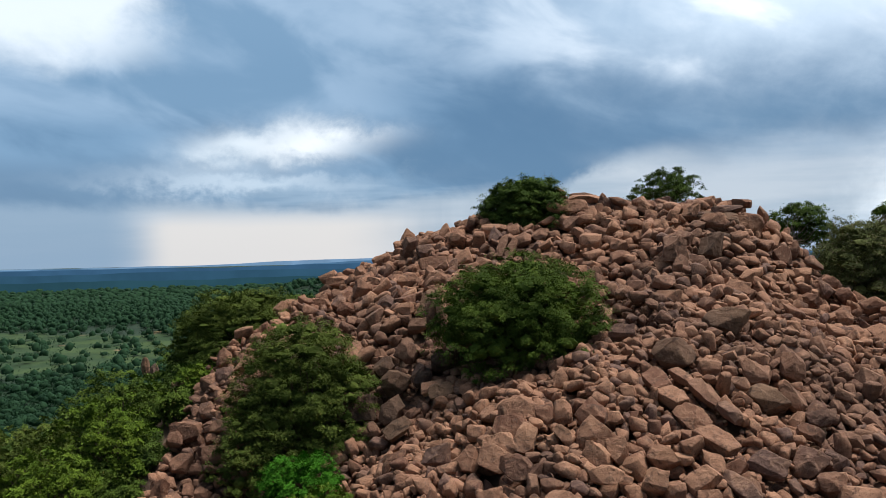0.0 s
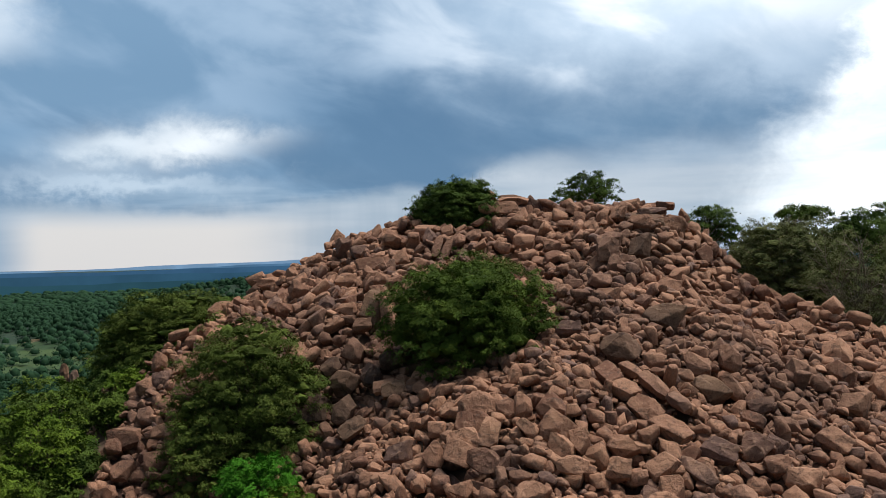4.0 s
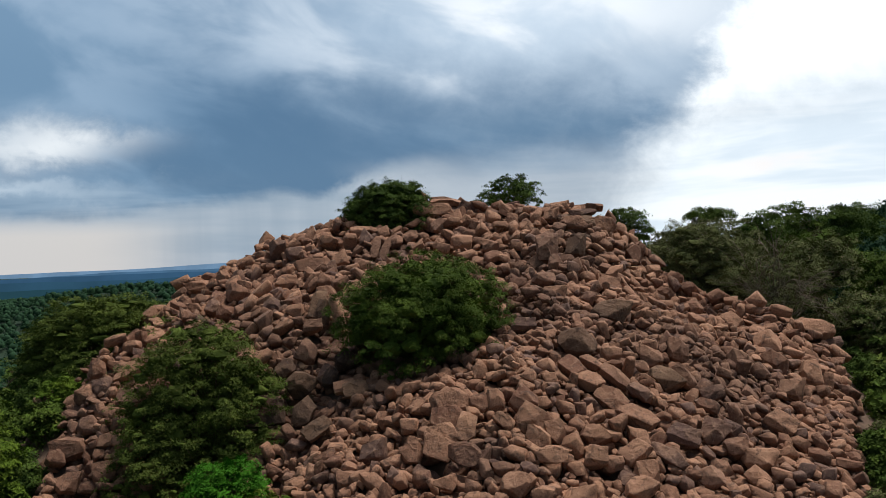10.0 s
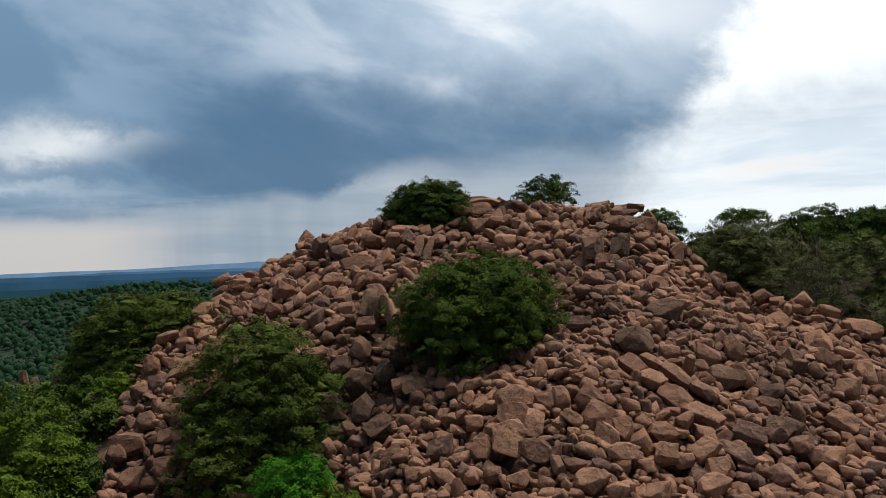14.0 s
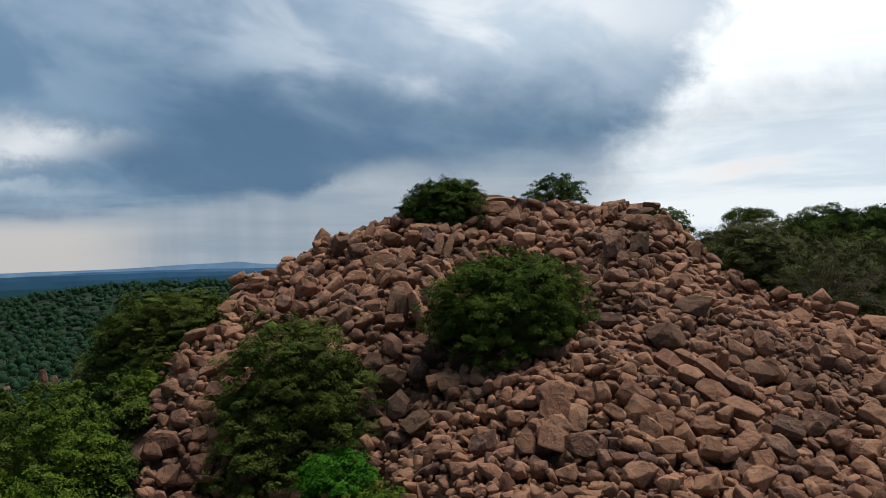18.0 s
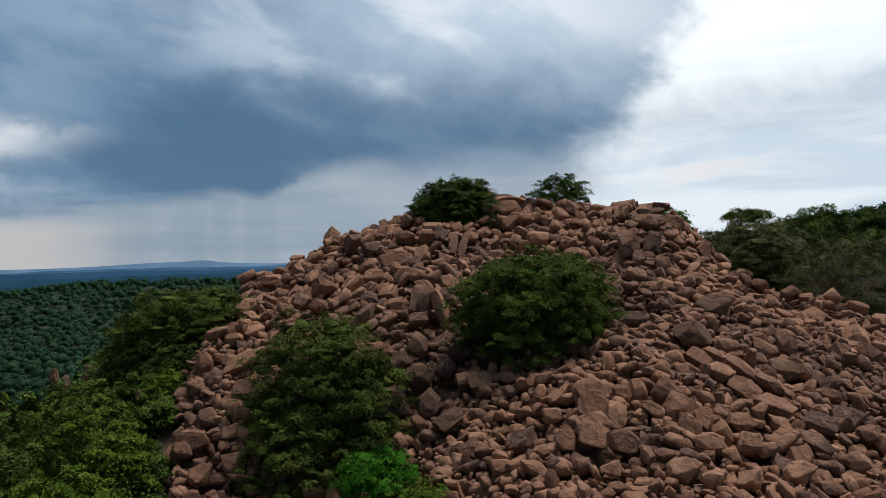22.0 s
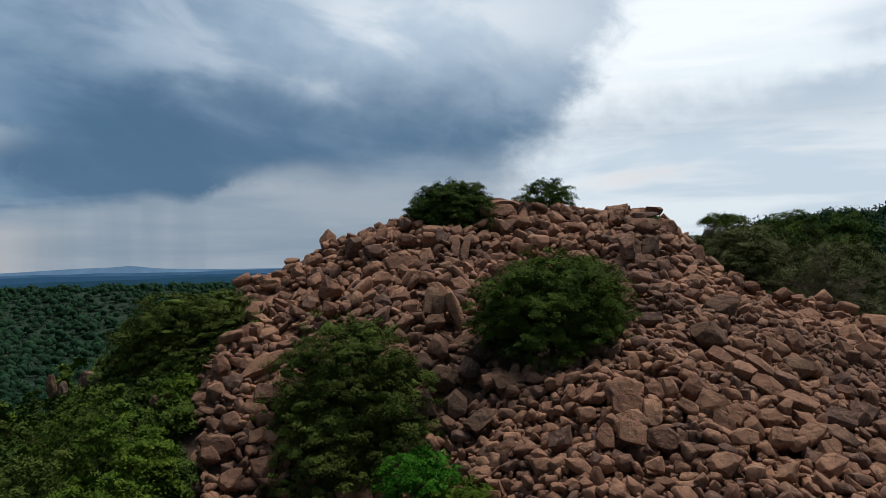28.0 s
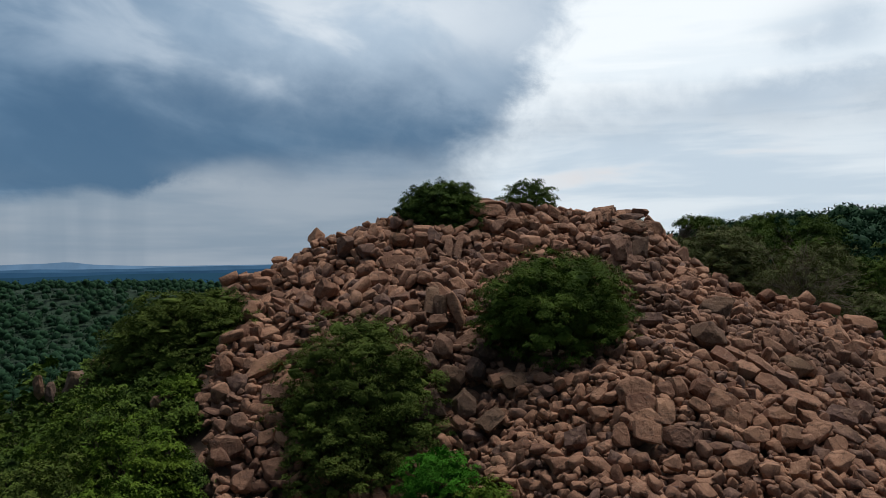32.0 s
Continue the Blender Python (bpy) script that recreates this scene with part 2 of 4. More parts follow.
ROCK = rock_material("granite", False)
ROCK_FIELD = rock_material("granite_rubble", True)
# darker granite copy: stain on some boulders, the gully's shade put into others
ROCK_DARK = rock_material("granite_stained_shaded", False, 0.58, 0.92)
ROCK_PALE = rock_material("granite_pale", False, 0.95, 0.9)
LEAF = leaf_material("leaf_green", (0.033, 0.060, 0.011), (0.101, 0.155, 0.024), (0.146, 0.143, 0.036), 0.95)
LEAF_DARK = leaf_material("leaf_dark", (0.036, 0.065, 0.015), (0.096, 0.150, 0.027))
LEAF_OLIVE = leaf_material("leaf_olive", (0.048, 0.071, 0.014), (0.111, 0.151, 0.029), (0.118, 0.118, 0.032), 0.94)
LEAF_DUSTY = leaf_material("leaf_dusty", (0.072, 0.087, 0.031), (0.140, 0.159, 0.056), (0.187, 0.156, 0.094), 0.86)
LEAF_BRIGHT = leaf_material("leaf_bright", (0.030, 0.115, 0.008), (0.065, 0.215, 0.016))
LEAF_LIME = leaf_material("leaf_lime", (0.047, 0.089, 0.010), (0.127, 0.194, 0.022))
# leaves of the far crowns, a little blue haze mixed into the green
LEAF_FAR_HAZED = leaf_material("leaf_far_hazed", (0.011, 0.033, 0.018), (0.024, 0.060, 0.027))


def bark_material(name, a, b_):
    m, g, b = material(name, 0.9)
    p = g.node("ShaderNodeNewGeometry").outputs["Position"]
    g.put(b.inputs["Base Color"], g.mix(g.ramp(g.noise(p, 6, 5, 0.6), 0.35, 0.65), a, b_))
    bump(g, b, g.noise(p, 14, 5, 0.6), 0.6, 0.03)
    return m


BARK = bark_material("bark", (0.07, 0.05, 0.035), (0.16, 0.12, 0.09))
BARK_PALE = bark_material("bark_pale", (0.15, 0.12, 0.085), (0.25, 0.205, 0.155))


def ground_material():
    m, g, b = material("earth", 0.95)
    p = g.node("ShaderNodeNewGeometry").outputs["Position"]
    s = g.node("ShaderNodeSeparateXYZ")
    g.put(s.inputs[0], p)
    fields = g.noise(p, 0.012, 3, 0.5, 0.6)
    fine = g.noise(p, 0.6, 5, 0.6)
    tone = g.mix(g.ramp(fine, 0.35, 0.65), (0.010, 0.026, 0.014), (0.020, 0.044, 0.022))
    # grassland with scattered trees on the plain
    mx = g.m("DIVIDE", g.m("ADD", s.outputs[0], 420.0), 150.0)
    my = g.m("DIVIDE", g.m("SUBTRACT", s.outputs[1], 330.0), 120.0)
    meadow = g.m("ADD", g.m("ADD", g.m("MULTIPLY", mx, mx), g.m("MULTIPLY", my, my)), g.m("MULTIPLY", g.m("SUBTRACT", fields, 0.5), 3.0))
    tone = g.mix(g.ramp(meadow, 1.2, 0.7), tone, g.mix(g.ramp(g.noise(p, 0.05, 4, 0.6), 0.4, 0.65), (0.020, 0.048, 0.016), (0.044, 0.078, 0.022)))
    tone = g.mix(g.m("MULTIPLY", g.ramp(g.noise(p, 0.03, 4, 0.6), 0.64, 0.70), g.ramp(meadow, 3.5, 2.0)), tone, (0.15, 0.11, 0.055))
    # bare stony soil on the hill itself
    dx = g.m("DIVIDE", g.m("ADD", s.outputs[0], 5.0), 34.0)
    dy = g.m("DIVIDE", g.m("SUBTRACT", s.outputs[1], 66.0), 34.0)
    r = g.m("ADD", g.m("MULTIPLY", dx, dx), g.m("MULTIPLY", dy, dy))
    soil = g.mix(g.ramp(fine, 0.3, 0.7), (0.085, 0.055, 0.040), (0.17, 0.115, 0.085))
    g.put(b.inputs["Base Color"], g.mix(g.ramp(r, 1.3, 0.8), tone, soil))
    bump(g, b, fine, 0.6, 0.2)
    return m


EARTH = ground_material()
METAL, _g, _b = material("grey_metal", 0.45)
_b.inputs["Base Color"].default_value, _b.inputs["Metallic"].default_value = (0.22, 0.23, 0.25, 1), 0.8

# ---- the lie of the land ----
RISES = [(-28, 78, 9, 4.21), (-12, 54, 9, -1.71), (0, 86, 6, 1.56), (-32, 58, 6, 2.97), (-4, 70, 6, -3.1), (12, 70, 4, -2.9),
         (0, 50, 4, 1.35), (-12, 86, 4, 2.36), (8, 82, 4, 1.73), (16, 98, 9, -5.11), (20, 70, 4, 1.29), (-36, 78, 4, 2.16),
         (-20, 98, 6, -4.18), (-20, 46, 6, -4.43), (20, 82, 4, -3.25), (28, 46, 13, -0.95), (-4, 98, 6, -3.28), (-8, 62, 4, -1.88),
         (-12, 74, 4, -1.18), (-40, 66, 6, -2.17), (32, 70, 4, -1.95), (-48, 82, 6, -1.97), (-20, 82, 4, 0.6), (-28, 66, 4, 0.99)]


FOLDS = [(13, 78, 4, -1.15), (-29, 75, 4, -0.37), (-2, 84, 4, -0.5), (-35, 84, 4, 0.72), (-32, 63, 4, 1.1), (-23, 72, 4, -0.62), (-17, 63, 4, 0.64),
         (16, 84, 4, -0.52), (4, 51, 6.5, -0.43), (-26, 69, 4, -0.67), (-35, 75, 4, -1.03), (-32, 54, 4, -0.54), (4, 78, 4, 0.3), (-35, 69, 4, 0.99),
         (-23, 69, 4, -0.79), (-38, 84, 4, 0.98), (13, 72, 4, 0.5), (19, 66, 4, -0.27), (-8, 90, 4, 0.2), (4, 72, 4, -0.31)]


def hill(x, y):
    """The height over which the boulder tops lie."""
    x, y = np.asarray(x, float), np.asarray(y, float)
    z = -20 + 24 * np.exp(-((x + 4) ** 2 / 1352 + (y - 82) ** 2 / 1458))
    for a, b, s, h in RISES + FOLDS:
        z = z + h * np.exp(-((x - a) ** 2 + (y - b) ** 2) / (2 * s * s))
    return z


def land(x, y):
    """The height of the ground sheet."""
    x, y = np.asarray(x, float), np.asarray(y, float)
    r = np.hypot((x + 6) / 1.15, y - 70)
    t = np.clip((r - 46) / 95, 0, 1)
    t = t * t * (3 - 2 * t)
    z = (hill(x, y) - 1.7) * (1 - t) - 50 * t
    d = ((x - 120) / 95) ** 2 + ((y - 225) / 120) ** 2
    z = z + 54 * np.exp(-d * d)
    z = z + 31 * np.exp(-(((x + 245) / 190) ** 4 + ((y - 620) / 120) ** 2))
    z = z + 16 * np.exp(-(((x + 40) / 220) ** 2 + ((y - 900) / 160) ** 2))
    return z


def mesh_from(name, verts, faces, mat, smooth=True):
    """A mesh from arrays of corners and of triangles or quads."""
    me = bpy.data.meshes.new(name)
    k = faces.shape[1]
    me.vertices.add(len(verts))
    me.vertices.foreach_set("co", np.ascontiguousarray(verts, np.float32).ravel())
    me.loops.add(faces.size)
    me.loops.foreach_set("vertex_index", np.ascontiguousarray(faces, np.int32).ravel())
    me.polygons.add(len(faces))
    me.polygons.foreach_set("loop_start", np.arange(0, faces.size, k, dtype=np.int32))
    me.polygons.foreach_set("use_smooth", np.full(len(faces), smooth))
    me.update(calc_edges=True)
    me.validate()
    me.materials.append(mat)
    return me


def build_ground():
    u = np.linspace(-1, 1, 261)
    ax = np.sinh(u * 5.2) / np.sinh(5.2) * 4700
    gx, gy = np.meshgrid(ax - 5, ax + 68)
    z = land(gx, gy)
    n = len(u)
    i = np.arange(n * n).reshape(n, n)
    quads = np.stack([i[:-1, :-1], i[:-1, 1:], i[1:, 1:], i[1:, :-1]], -1).reshape(-1, 4)
    ob = new("ground", mesh_from("ground", np.stack([gx, gy, z], -1).reshape(-1, 3), quads, EARTH))
    tagged(ob, "wooded plain with fields and stony soil on the hill", "ground", kind="structure")


build_ground()


def build_backdrop():
    """Far ridges, ring after ring; they glow, with the haze's blue put into their colour."""
    rng = np.random.default_rng(5)
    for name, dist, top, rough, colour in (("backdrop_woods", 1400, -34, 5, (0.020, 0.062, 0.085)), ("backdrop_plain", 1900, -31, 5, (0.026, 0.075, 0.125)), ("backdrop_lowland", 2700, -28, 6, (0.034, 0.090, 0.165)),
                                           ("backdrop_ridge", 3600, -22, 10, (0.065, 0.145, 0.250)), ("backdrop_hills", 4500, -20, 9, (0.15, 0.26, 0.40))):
        m = bpy.data.materials.new(name)
        m.use_nodes = True
        g = Graph(m.node_tree)
        m.node_tree.nodes.clear()
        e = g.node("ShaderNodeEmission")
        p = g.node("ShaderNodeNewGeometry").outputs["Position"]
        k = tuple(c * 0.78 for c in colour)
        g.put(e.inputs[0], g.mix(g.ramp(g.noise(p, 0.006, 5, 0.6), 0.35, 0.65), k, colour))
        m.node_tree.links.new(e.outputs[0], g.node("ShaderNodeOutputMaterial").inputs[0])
        n = 720
        a = np.linspace(0, 2 * np.pi, n, endpoint=False)
        h = top + sum(rough / k * np.sin(a * f + ph) * 0.5 for k, f, ph in zip((1, 1.5, 2.5, 4, 6), (3, 8, 17, 41, 97), rng.uniform(0, 6.28, 5)))
        deg = (np.degrees(a) + 180) % 360 - 180
        if dist > 2000:
            # the land lies lower on the open side, a long ridge with one knoll stands farther round
            h = h - np.clip((-27 - deg) / 12, 0, 1) * {2700: 8, 3600: 22, 4500: 28}[dist]
        if dist == 4500:
            h = np.minimum(h, -26) + 20 * np.exp(-((deg + 21.5) / 4.5) ** 2) + 9 * np.exp(-((deg + 19.8) / 0.9) ** 2)
        x, y = np.sin(a) * dist, np.cos(a) * dist
        back = 1.04
        v = np.concatenate([np.stack([x, y, np.full(n, -80.0)], -1), np.stack([x, y, h], -1), np.stack([x * back, y * back, np.full(n, -80.0)], -1)])
        i = np.arange(n)
        j = (i + 1) % n
        q = np.concatenate([np.stack([i, j, j + n, i + n], -1), np.stack([i + n, j + n, j + 2 * n, i + 2 * n], -1)])
        tagged(new(name, mesh_from(name, v, q, m)), "distant forested land, glowing, with blue haze put into its colour", "backdrop", kind="structure")


build_backdrop()


# ---- boulders ----
def ico(level):
    bm = bmesh.new()
    bmesh.ops.create_icosphere(bm, subdivisions=level, radius=1)
    v = np.array([p.co[:] for p in bm.verts])
    f = np.array([[p.index for p in t.verts] for t in bm.faces])
    bm.free()
    return v / np.linalg.norm(v, axis=1, keepdims=True), f


def hull_stone(rng, kind, cuts, wear, segments):
    """A broken stone: what several split planes leave over, its edges worn off. Fills the cube from -1 to 1."""
    axes = np.concatenate([np.eye(3), -np.eye(3)])
    if kind == "round":
        n = rng.normal(size=(cuts + 8, 3))
        far = rng.uniform(0.78, 1.0, cuts + 8)
        n, far = np.concatenate([n, axes]), np.concatenate([far, np.full(6, 0.95)])
    else:
        n = np.concatenate([axes + rng.normal(size=(6, 3)) * (0.12 if kind == "slab" else 0.22), rng.normal(size=(cuts, 3))])
        far = np.concatenate([rng.uniform(0.72, 1.0, 6), rng.uniform(0.78, 1.08, cuts)])
    if kind == "wedge":
        n = np.concatenate([n, np.array([(0.8, 0.75, 0.1), (0.8, -0.7, 0.2)]) + rng.normal(size=(2, 3)) * 0.15])
        far = np.concatenate([far, rng.uniform(0.4, 0.6, 2)])
    n /= np.linalg.norm(n, axis=1, keepdims=True)
    tri = np.array(list(itertools.combinations(range(len(n)), 3)))
    mats = n[tri]
    ok = np.abs(np.linalg.det(mats)) > 0.05
    pts = np.linalg.solve(mats[ok], far[tri[ok]][..., None])[..., 0]
    pts = pts[(pts @ n.T <= far + 1e-6).all(1)]
    bm = bmesh.new()
    for p in pts:
        bm.verts.new(p)
    bmesh.ops.remove_doubles(bm, verts=bm.verts[:], dist=0.09)
    bmesh.ops.convex_hull(bm, input=bm.verts[:])
    bmesh.ops.delete(bm, geom=[v for v in bm.verts if not v.link_faces], context="VERTS")
    bmesh.ops.dissolve_limit(bm, angle_limit=0.2, verts=bm.verts[:], edges=bm.edges[:])
    bmesh.ops.bevel(bm, geom=bm.edges[:], offset=wear * rng.uniform(0.7, 1.3), segments=segments, profile=0.55, affect="EDGES", clamp_overlap=True)
    bmesh.ops.triangulate(bm, faces=bm.faces[:])
    return bm


def stone_arrays(bm):
    bm.verts.index_update()
    v = np.array([p.co[:] for p in bm.verts])
    f = np.array([[p.index for p in t.verts] for t in bm.faces])
    bm.free()
    lo, hi = v.min(0), v.max(0)
    return (v - (lo + hi) / 2) / ((hi - lo) / 2), f


def rock_shape(rng, kind="block"):
    """A middling stone."""
    v, f = stone_arrays(hull_stone(rng, kind, 7, 0.17 if kind == "round" else 0.10, 1))
    k = rng.uniform(0.8, 1.6, (3, 3))
    wob = sum(np.sin(v @ k[j] * (2 + 1.7 * j) + j * 2.1) / (2 + 2 * j) for j in range(3))
    return v * (1 + 0.055 * wob[:, None]), f


def lay(rng, x, y):
    """How a stone lies: its long, wide and thick axes, mostly along the slope and the bedding there."""
    if rng.random() < 0.2:
        return np.array(Euler(rng.uniform(0, 6.283, 3)).to_matrix())
    dx = float(hill(x + 0.7, y) - hill(x - 0.7, y)) / 1.4
    dy = float(hill(x, y + 0.7) - hill(x, y - 0.7)) / 1.4
    n = np.array([-dx, -dy, 1.2]) + rng.normal(size=3) * 0.6
    n /= np.linalg.norm(n)
    apron = math.exp(-((x - 9) / 12) ** 2 - ((y - 52) / 12) ** 2)
    flank = math.exp(-((x + 20) / 10) ** 2 - ((y - 67) / 9) ** 2)
    a = -0.75 * apron + 1.0 * flank + rng.normal() * 0.65
    way = np.array([math.cos(a), 0.75 * math.sin(a), 0.0]) + (0, 0, math.sin(a) * 0.8)
    w = np.cross(n, way)
    w /= np.linalg.norm(w)
    return np.stack([np.cross(w, n), w, n], -1)


EDGE = [(-36, 86), (-28, 92), (-10, 94), (9, 90), (14, 81), (18, 76), (24, 70), (23.6, 67), (22.4, 61), (20.5, 55.5), (18.5, 46), (17, 34), (-25, 34), (-26, 40.5), (-28, 46.5),
        (-30.2, 52.4), (-31.6, 57.4), (-30.2, 61), (-30.2, 64), (-30.8, 69.5), (-32, 75)]


def in_pile(x, y):
    inside = np.zeros(np.shape(x), bool)
    for (x0, y0), (x1, y1) in zip(EDGE, EDGE[1:] + EDGE[:1]):
        cross = (y0 > y) != (y1 > y)
        inside ^= cross & (x < (x1 - x0) * (y - y0) / (y1 - y0 + 1e-9) + x0)
    return inside


def fineness(x, y):
    """How much small rubble prevails: the gully, its fan and the lower apron."""
    g = np.exp(-((x - 1) ** 2 / 70 + (y - 57) ** 2 / 40)) + 0.9 * np.exp(-((x + 9) ** 2 / 30 + (y - 49) ** 2 / 30)) + 0.35 * np.exp(-((x - 4) ** 2 / 60 + (y - 67) ** 2 / 40))
    g = g + 0.75 * np.exp(-((x - 15) ** 2 / 70 + (y - 66) ** 2 / 110))
    return g + np.clip((66 - y) / 12, 0, 0.8) * np.clip((x + 16) / 4, 0.7, 1)


class Packing:
    """Stones laid so far, in cells, to keep them from running into one another."""

    def __init__(self):
        self.cells = {}

    def free(self, x, y, r, gap):
        a, b = int(x // 2), int(y // 2)
        for i in (a - 1, a, a + 1):
            for j in (b - 1, b, b + 1):
                for X, Y, R in self.cells.get((i, j), ()):
                    if (X - x) ** 2 + ((Y - y) * 1.12) ** 2 < (gap * (R + r)) ** 2:
                        return False
        return True

    def add(self, x, y, r):
        self.cells.setdefault((int(x // 2), int(y // 2)), []).append((x, y, r))


def big_rock(rng, kind):
    """A large stone: split faces with dents, ledges and worn edges."""
    bm = hull_stone(rng, kind, 10, 0.17 if kind == "round" else 0.12, 2)
    for reach in (0.5, 0.28):
        bmesh.ops.subdivide_edges(bm, edges=[e for e in bm.edges if e.calc_length() > reach], cuts=1, use_grid_fill=False)
        bmesh.ops.triangulate(bm, faces=[f for f in bm.faces if len(f.verts) > 3])
    v, f = stone_arrays(bm)
    p = v.copy()
    for k in range(7):
        w = rng.normal(size=3) * (1.6 + 1.5 * k)
        p = p * (1 + 0.028 / (1 + 0.5 * k) * np.sin(v @ w + rng.uniform(0, 6.28)))[:, None]
    # a ledge where a flake has come away
    w = rng.normal(size=3)
    w /= np.linalg.norm(w)
    p = p * (1 - 0.05 * (np.tanh((v @ w - rng.uniform(-0.2, 0.5)) / 0.05) + 1))[:, None]
    lo, hi = p.min(0), p.max(0)
    return (p - (lo + hi) / 2) / ((hi - lo) / 2), f


PACK = Packing()
RNG = np.random.default_rng(11)
KINDS = ("block", "slab", "round", "wedge")
BIG = {k: [mesh_from("boulder", *big_rock(RNG, k), ROCK) for _ in range(8)] for k in KINDS}
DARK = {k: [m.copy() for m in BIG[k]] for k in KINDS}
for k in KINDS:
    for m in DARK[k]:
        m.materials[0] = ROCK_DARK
STONES = [rock_shape(RNG, k) for k in ("block", "round", "block", "wedge", "block", "slab") * 9]
LOOKS = {"block": "angular pink-brown granite block wedged in the rock pile", "slab": "flat split granite slab leaning on smaller stones",
         "round": "rounded weathered granite boulder on the rock pile", "wedge": "pointed brown granite boulder standing in the rock pile"}


def boulder(x, y, size, turned, up, kind, dark=False):
    """A large boulder, a thing of its own. size: full length, width and height."""
    if y > 62:
        size = tuple(v * 0.86 for v in size)
    if kind == "slab":
        size = (size[0] * 1.2, size[1] * 1.2, size[2] * 1.3)
    ob = new("boulder", (DARK if dark else BIG)[kind][int(RNG.integers(8))])
    ob.matrix_world = pose(x, y, float(hill(x, y)) + up + 0.12 + (0.3 if kind == "slab" else 0.12) * min(size), *turned) @ Matrix.Diagonal((*(v * 0.5 for v in size), 1))
    tagged(ob, "weathered granite boulder wedged in the pile, darkened for stain and shade" if dark else LOOKS[kind], "boulder", "boulders of the hill")
    PACK.add(x, y, (size[0] + size[1]) * 0.25)
    return ob


# the boulders that stand out
boulder(-3.5, 49.7, (2.0, 1.7, 0.7), (56, -5, -4), -0.2, "slab")
boulder(-3.5, 48.2, (1.7, 1.4, 0.6), (56, -9, 0), -0.1, "slab")
boulder(-2.3, 47.4, (1.0, 1.5, 0.5), (56, 9, -10), -0.1, "slab")
boulder(-3.7, 47.1, (1.7, 1.1, 0.5), (54, -16, 6), -0.1, "slab")
boulder(-3.8, 46.3, (1.5, 1.2, 0.5), (54, 11, -12), -0.1, "slab")
boulder(-5.2, 46.7, (1.2, 1.5, 1.0), (54, 10, -12), -0.2, "block")
boulder(-2.2, 45.5, (1.7, 1.2, 0.5), (54, 13, -12), -0.1, "slab")
boulder(-7.7, 47.9, (1.6, 1.4, 1.1), (53, -7, 0), -0.2, "block")
boulder(-5.9, 49.2, (1.2, 1.0, 0.7), (55, -7, -2), -0.2, "block")
boulder(-3.0, 44.0, (1.3, 1.1, 0.7), (43, -35, 30), -0.2, "wedge")
boulder(-7.0, 44.8, (1.7, 0.7, 0.5), (46, 24, -25), -0.1, "slab")
boulder(-8.4, 54.3, (1.1, 1.1, 0.7), (12, -54, 72), -0.1, "wedge")
boulder(-10.9, 55.0, (1.7, 0.8, 0.5), (55, -12, 10), -0.1, "slab")
boulder(-12.7, 56.5, (1.5, 1.3, 1.1), (38, -47, 48), -0.2, "round")
boulder(-5.5, 50.5, (1.2, 0.9, 0.7), (55, -6, -3), -0.1, "block")
boulder(-1.7, 49.1, (1.1, 1.0, 0.5), (49, 32, -29), -0.1, "slab")
boulder(-0.2, 47.5, (1.2, 0.6, 0.5), (53, 27, -20), -0.1, "slab")
boulder(-0.8, 49.3, (1.3, 1.2, 1.0), (15, -55, 69), -0.2, "round")
boulder(0.9, 49.3, (1.7, 1.7, 1.4), (53, 24, -15), -0.3, "round")
boulder(1.3, 47.8, (2.1, 1.9, 1.5), (50, 32, -22), -0.3, "block")
boulder(1.7, 46.9, (1.5, 1.5, 1.2), (56, 10, -4), -0.3, "block")
boulder(2.6, 47.5, (1.4, 1.2, 0.9), (44, 40, -30), -0.2, "block")
boulder(8.8, 56.6, (1.7, 1.6, 1.2), (10, -56, 80), -0.2, "block")
boulder(7.9, 55.4, (1.4, 0.8, 0.6), (56, 9, -3), -0.1, "block")
boulder(6.2, 56.1, (1.4, 1.2, 1.0), (54, 19, -10), -0.2, "round")
boulder(10.7, 58.1, (1.7, 1.5, 1.2), (11, -56, 80), -0.2, "round")
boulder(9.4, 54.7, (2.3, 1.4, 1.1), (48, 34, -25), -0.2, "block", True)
boulder(10.7, 55.5, (1.9, 1.1, 0.8), (45, 37, -30), -0.2, "block")
boulder(12.2, 54.4, (1.6, 1.0, 0.8), (55, -9, 7), -0.2, "block")
boulder(11.6, 52.7, (1.2, 0.7, 0.5), (53, 13, -9), -0.1, "slab")
boulder(9.7, 49.6, (2.0, 1.4, 1.1), (52, 16, -12), -0.2, "block")
boulder(11.5, 50.5, (1.6, 1.8, 1.4), (51, 20, -16), -0.3, "block")
boulder(8.1, 48.8, (1.3, 1.0, 0.8), (39, -41, 41), -0.2, "block")
boulder(4.7, 46.3, (1.3, 1.3, 1.0), (55, 4, 0), -0.2, "block")
boulder(2.4, 45.6, (1.5, 0.9, 0.5), (56, -2, 3), -0.1, "slab")
boulder(4.7, 47.8, (1.6, 1.3, 1.0), (45, 37, -27), -0.2, "block")
boulder(8.9, 47.4, (1.3, 1.2, 0.9), (17, -51, 69), -0.2, "round")
boulder(5.6, 46.1, (1.1, 0.9, 0.7), (54, 4, -1), -0.2, "round")
boulder(10.6, 46.5, (1.5, 1.2, 1.0), (51, -2, 0), -0.2, "round")
boulder(13.6, 49.0, (1.5, 1.9, 1.3), (17, -49, 65), -0.3, "block")
boulder(12.5, 49.6, (1.5, 1.3, 1.1), (49, 20, -18), -0.2, "round")
boulder(15.9, 53.2, (1.9, 1.4, 1.1), (47, 28, -25), -0.2, "block")
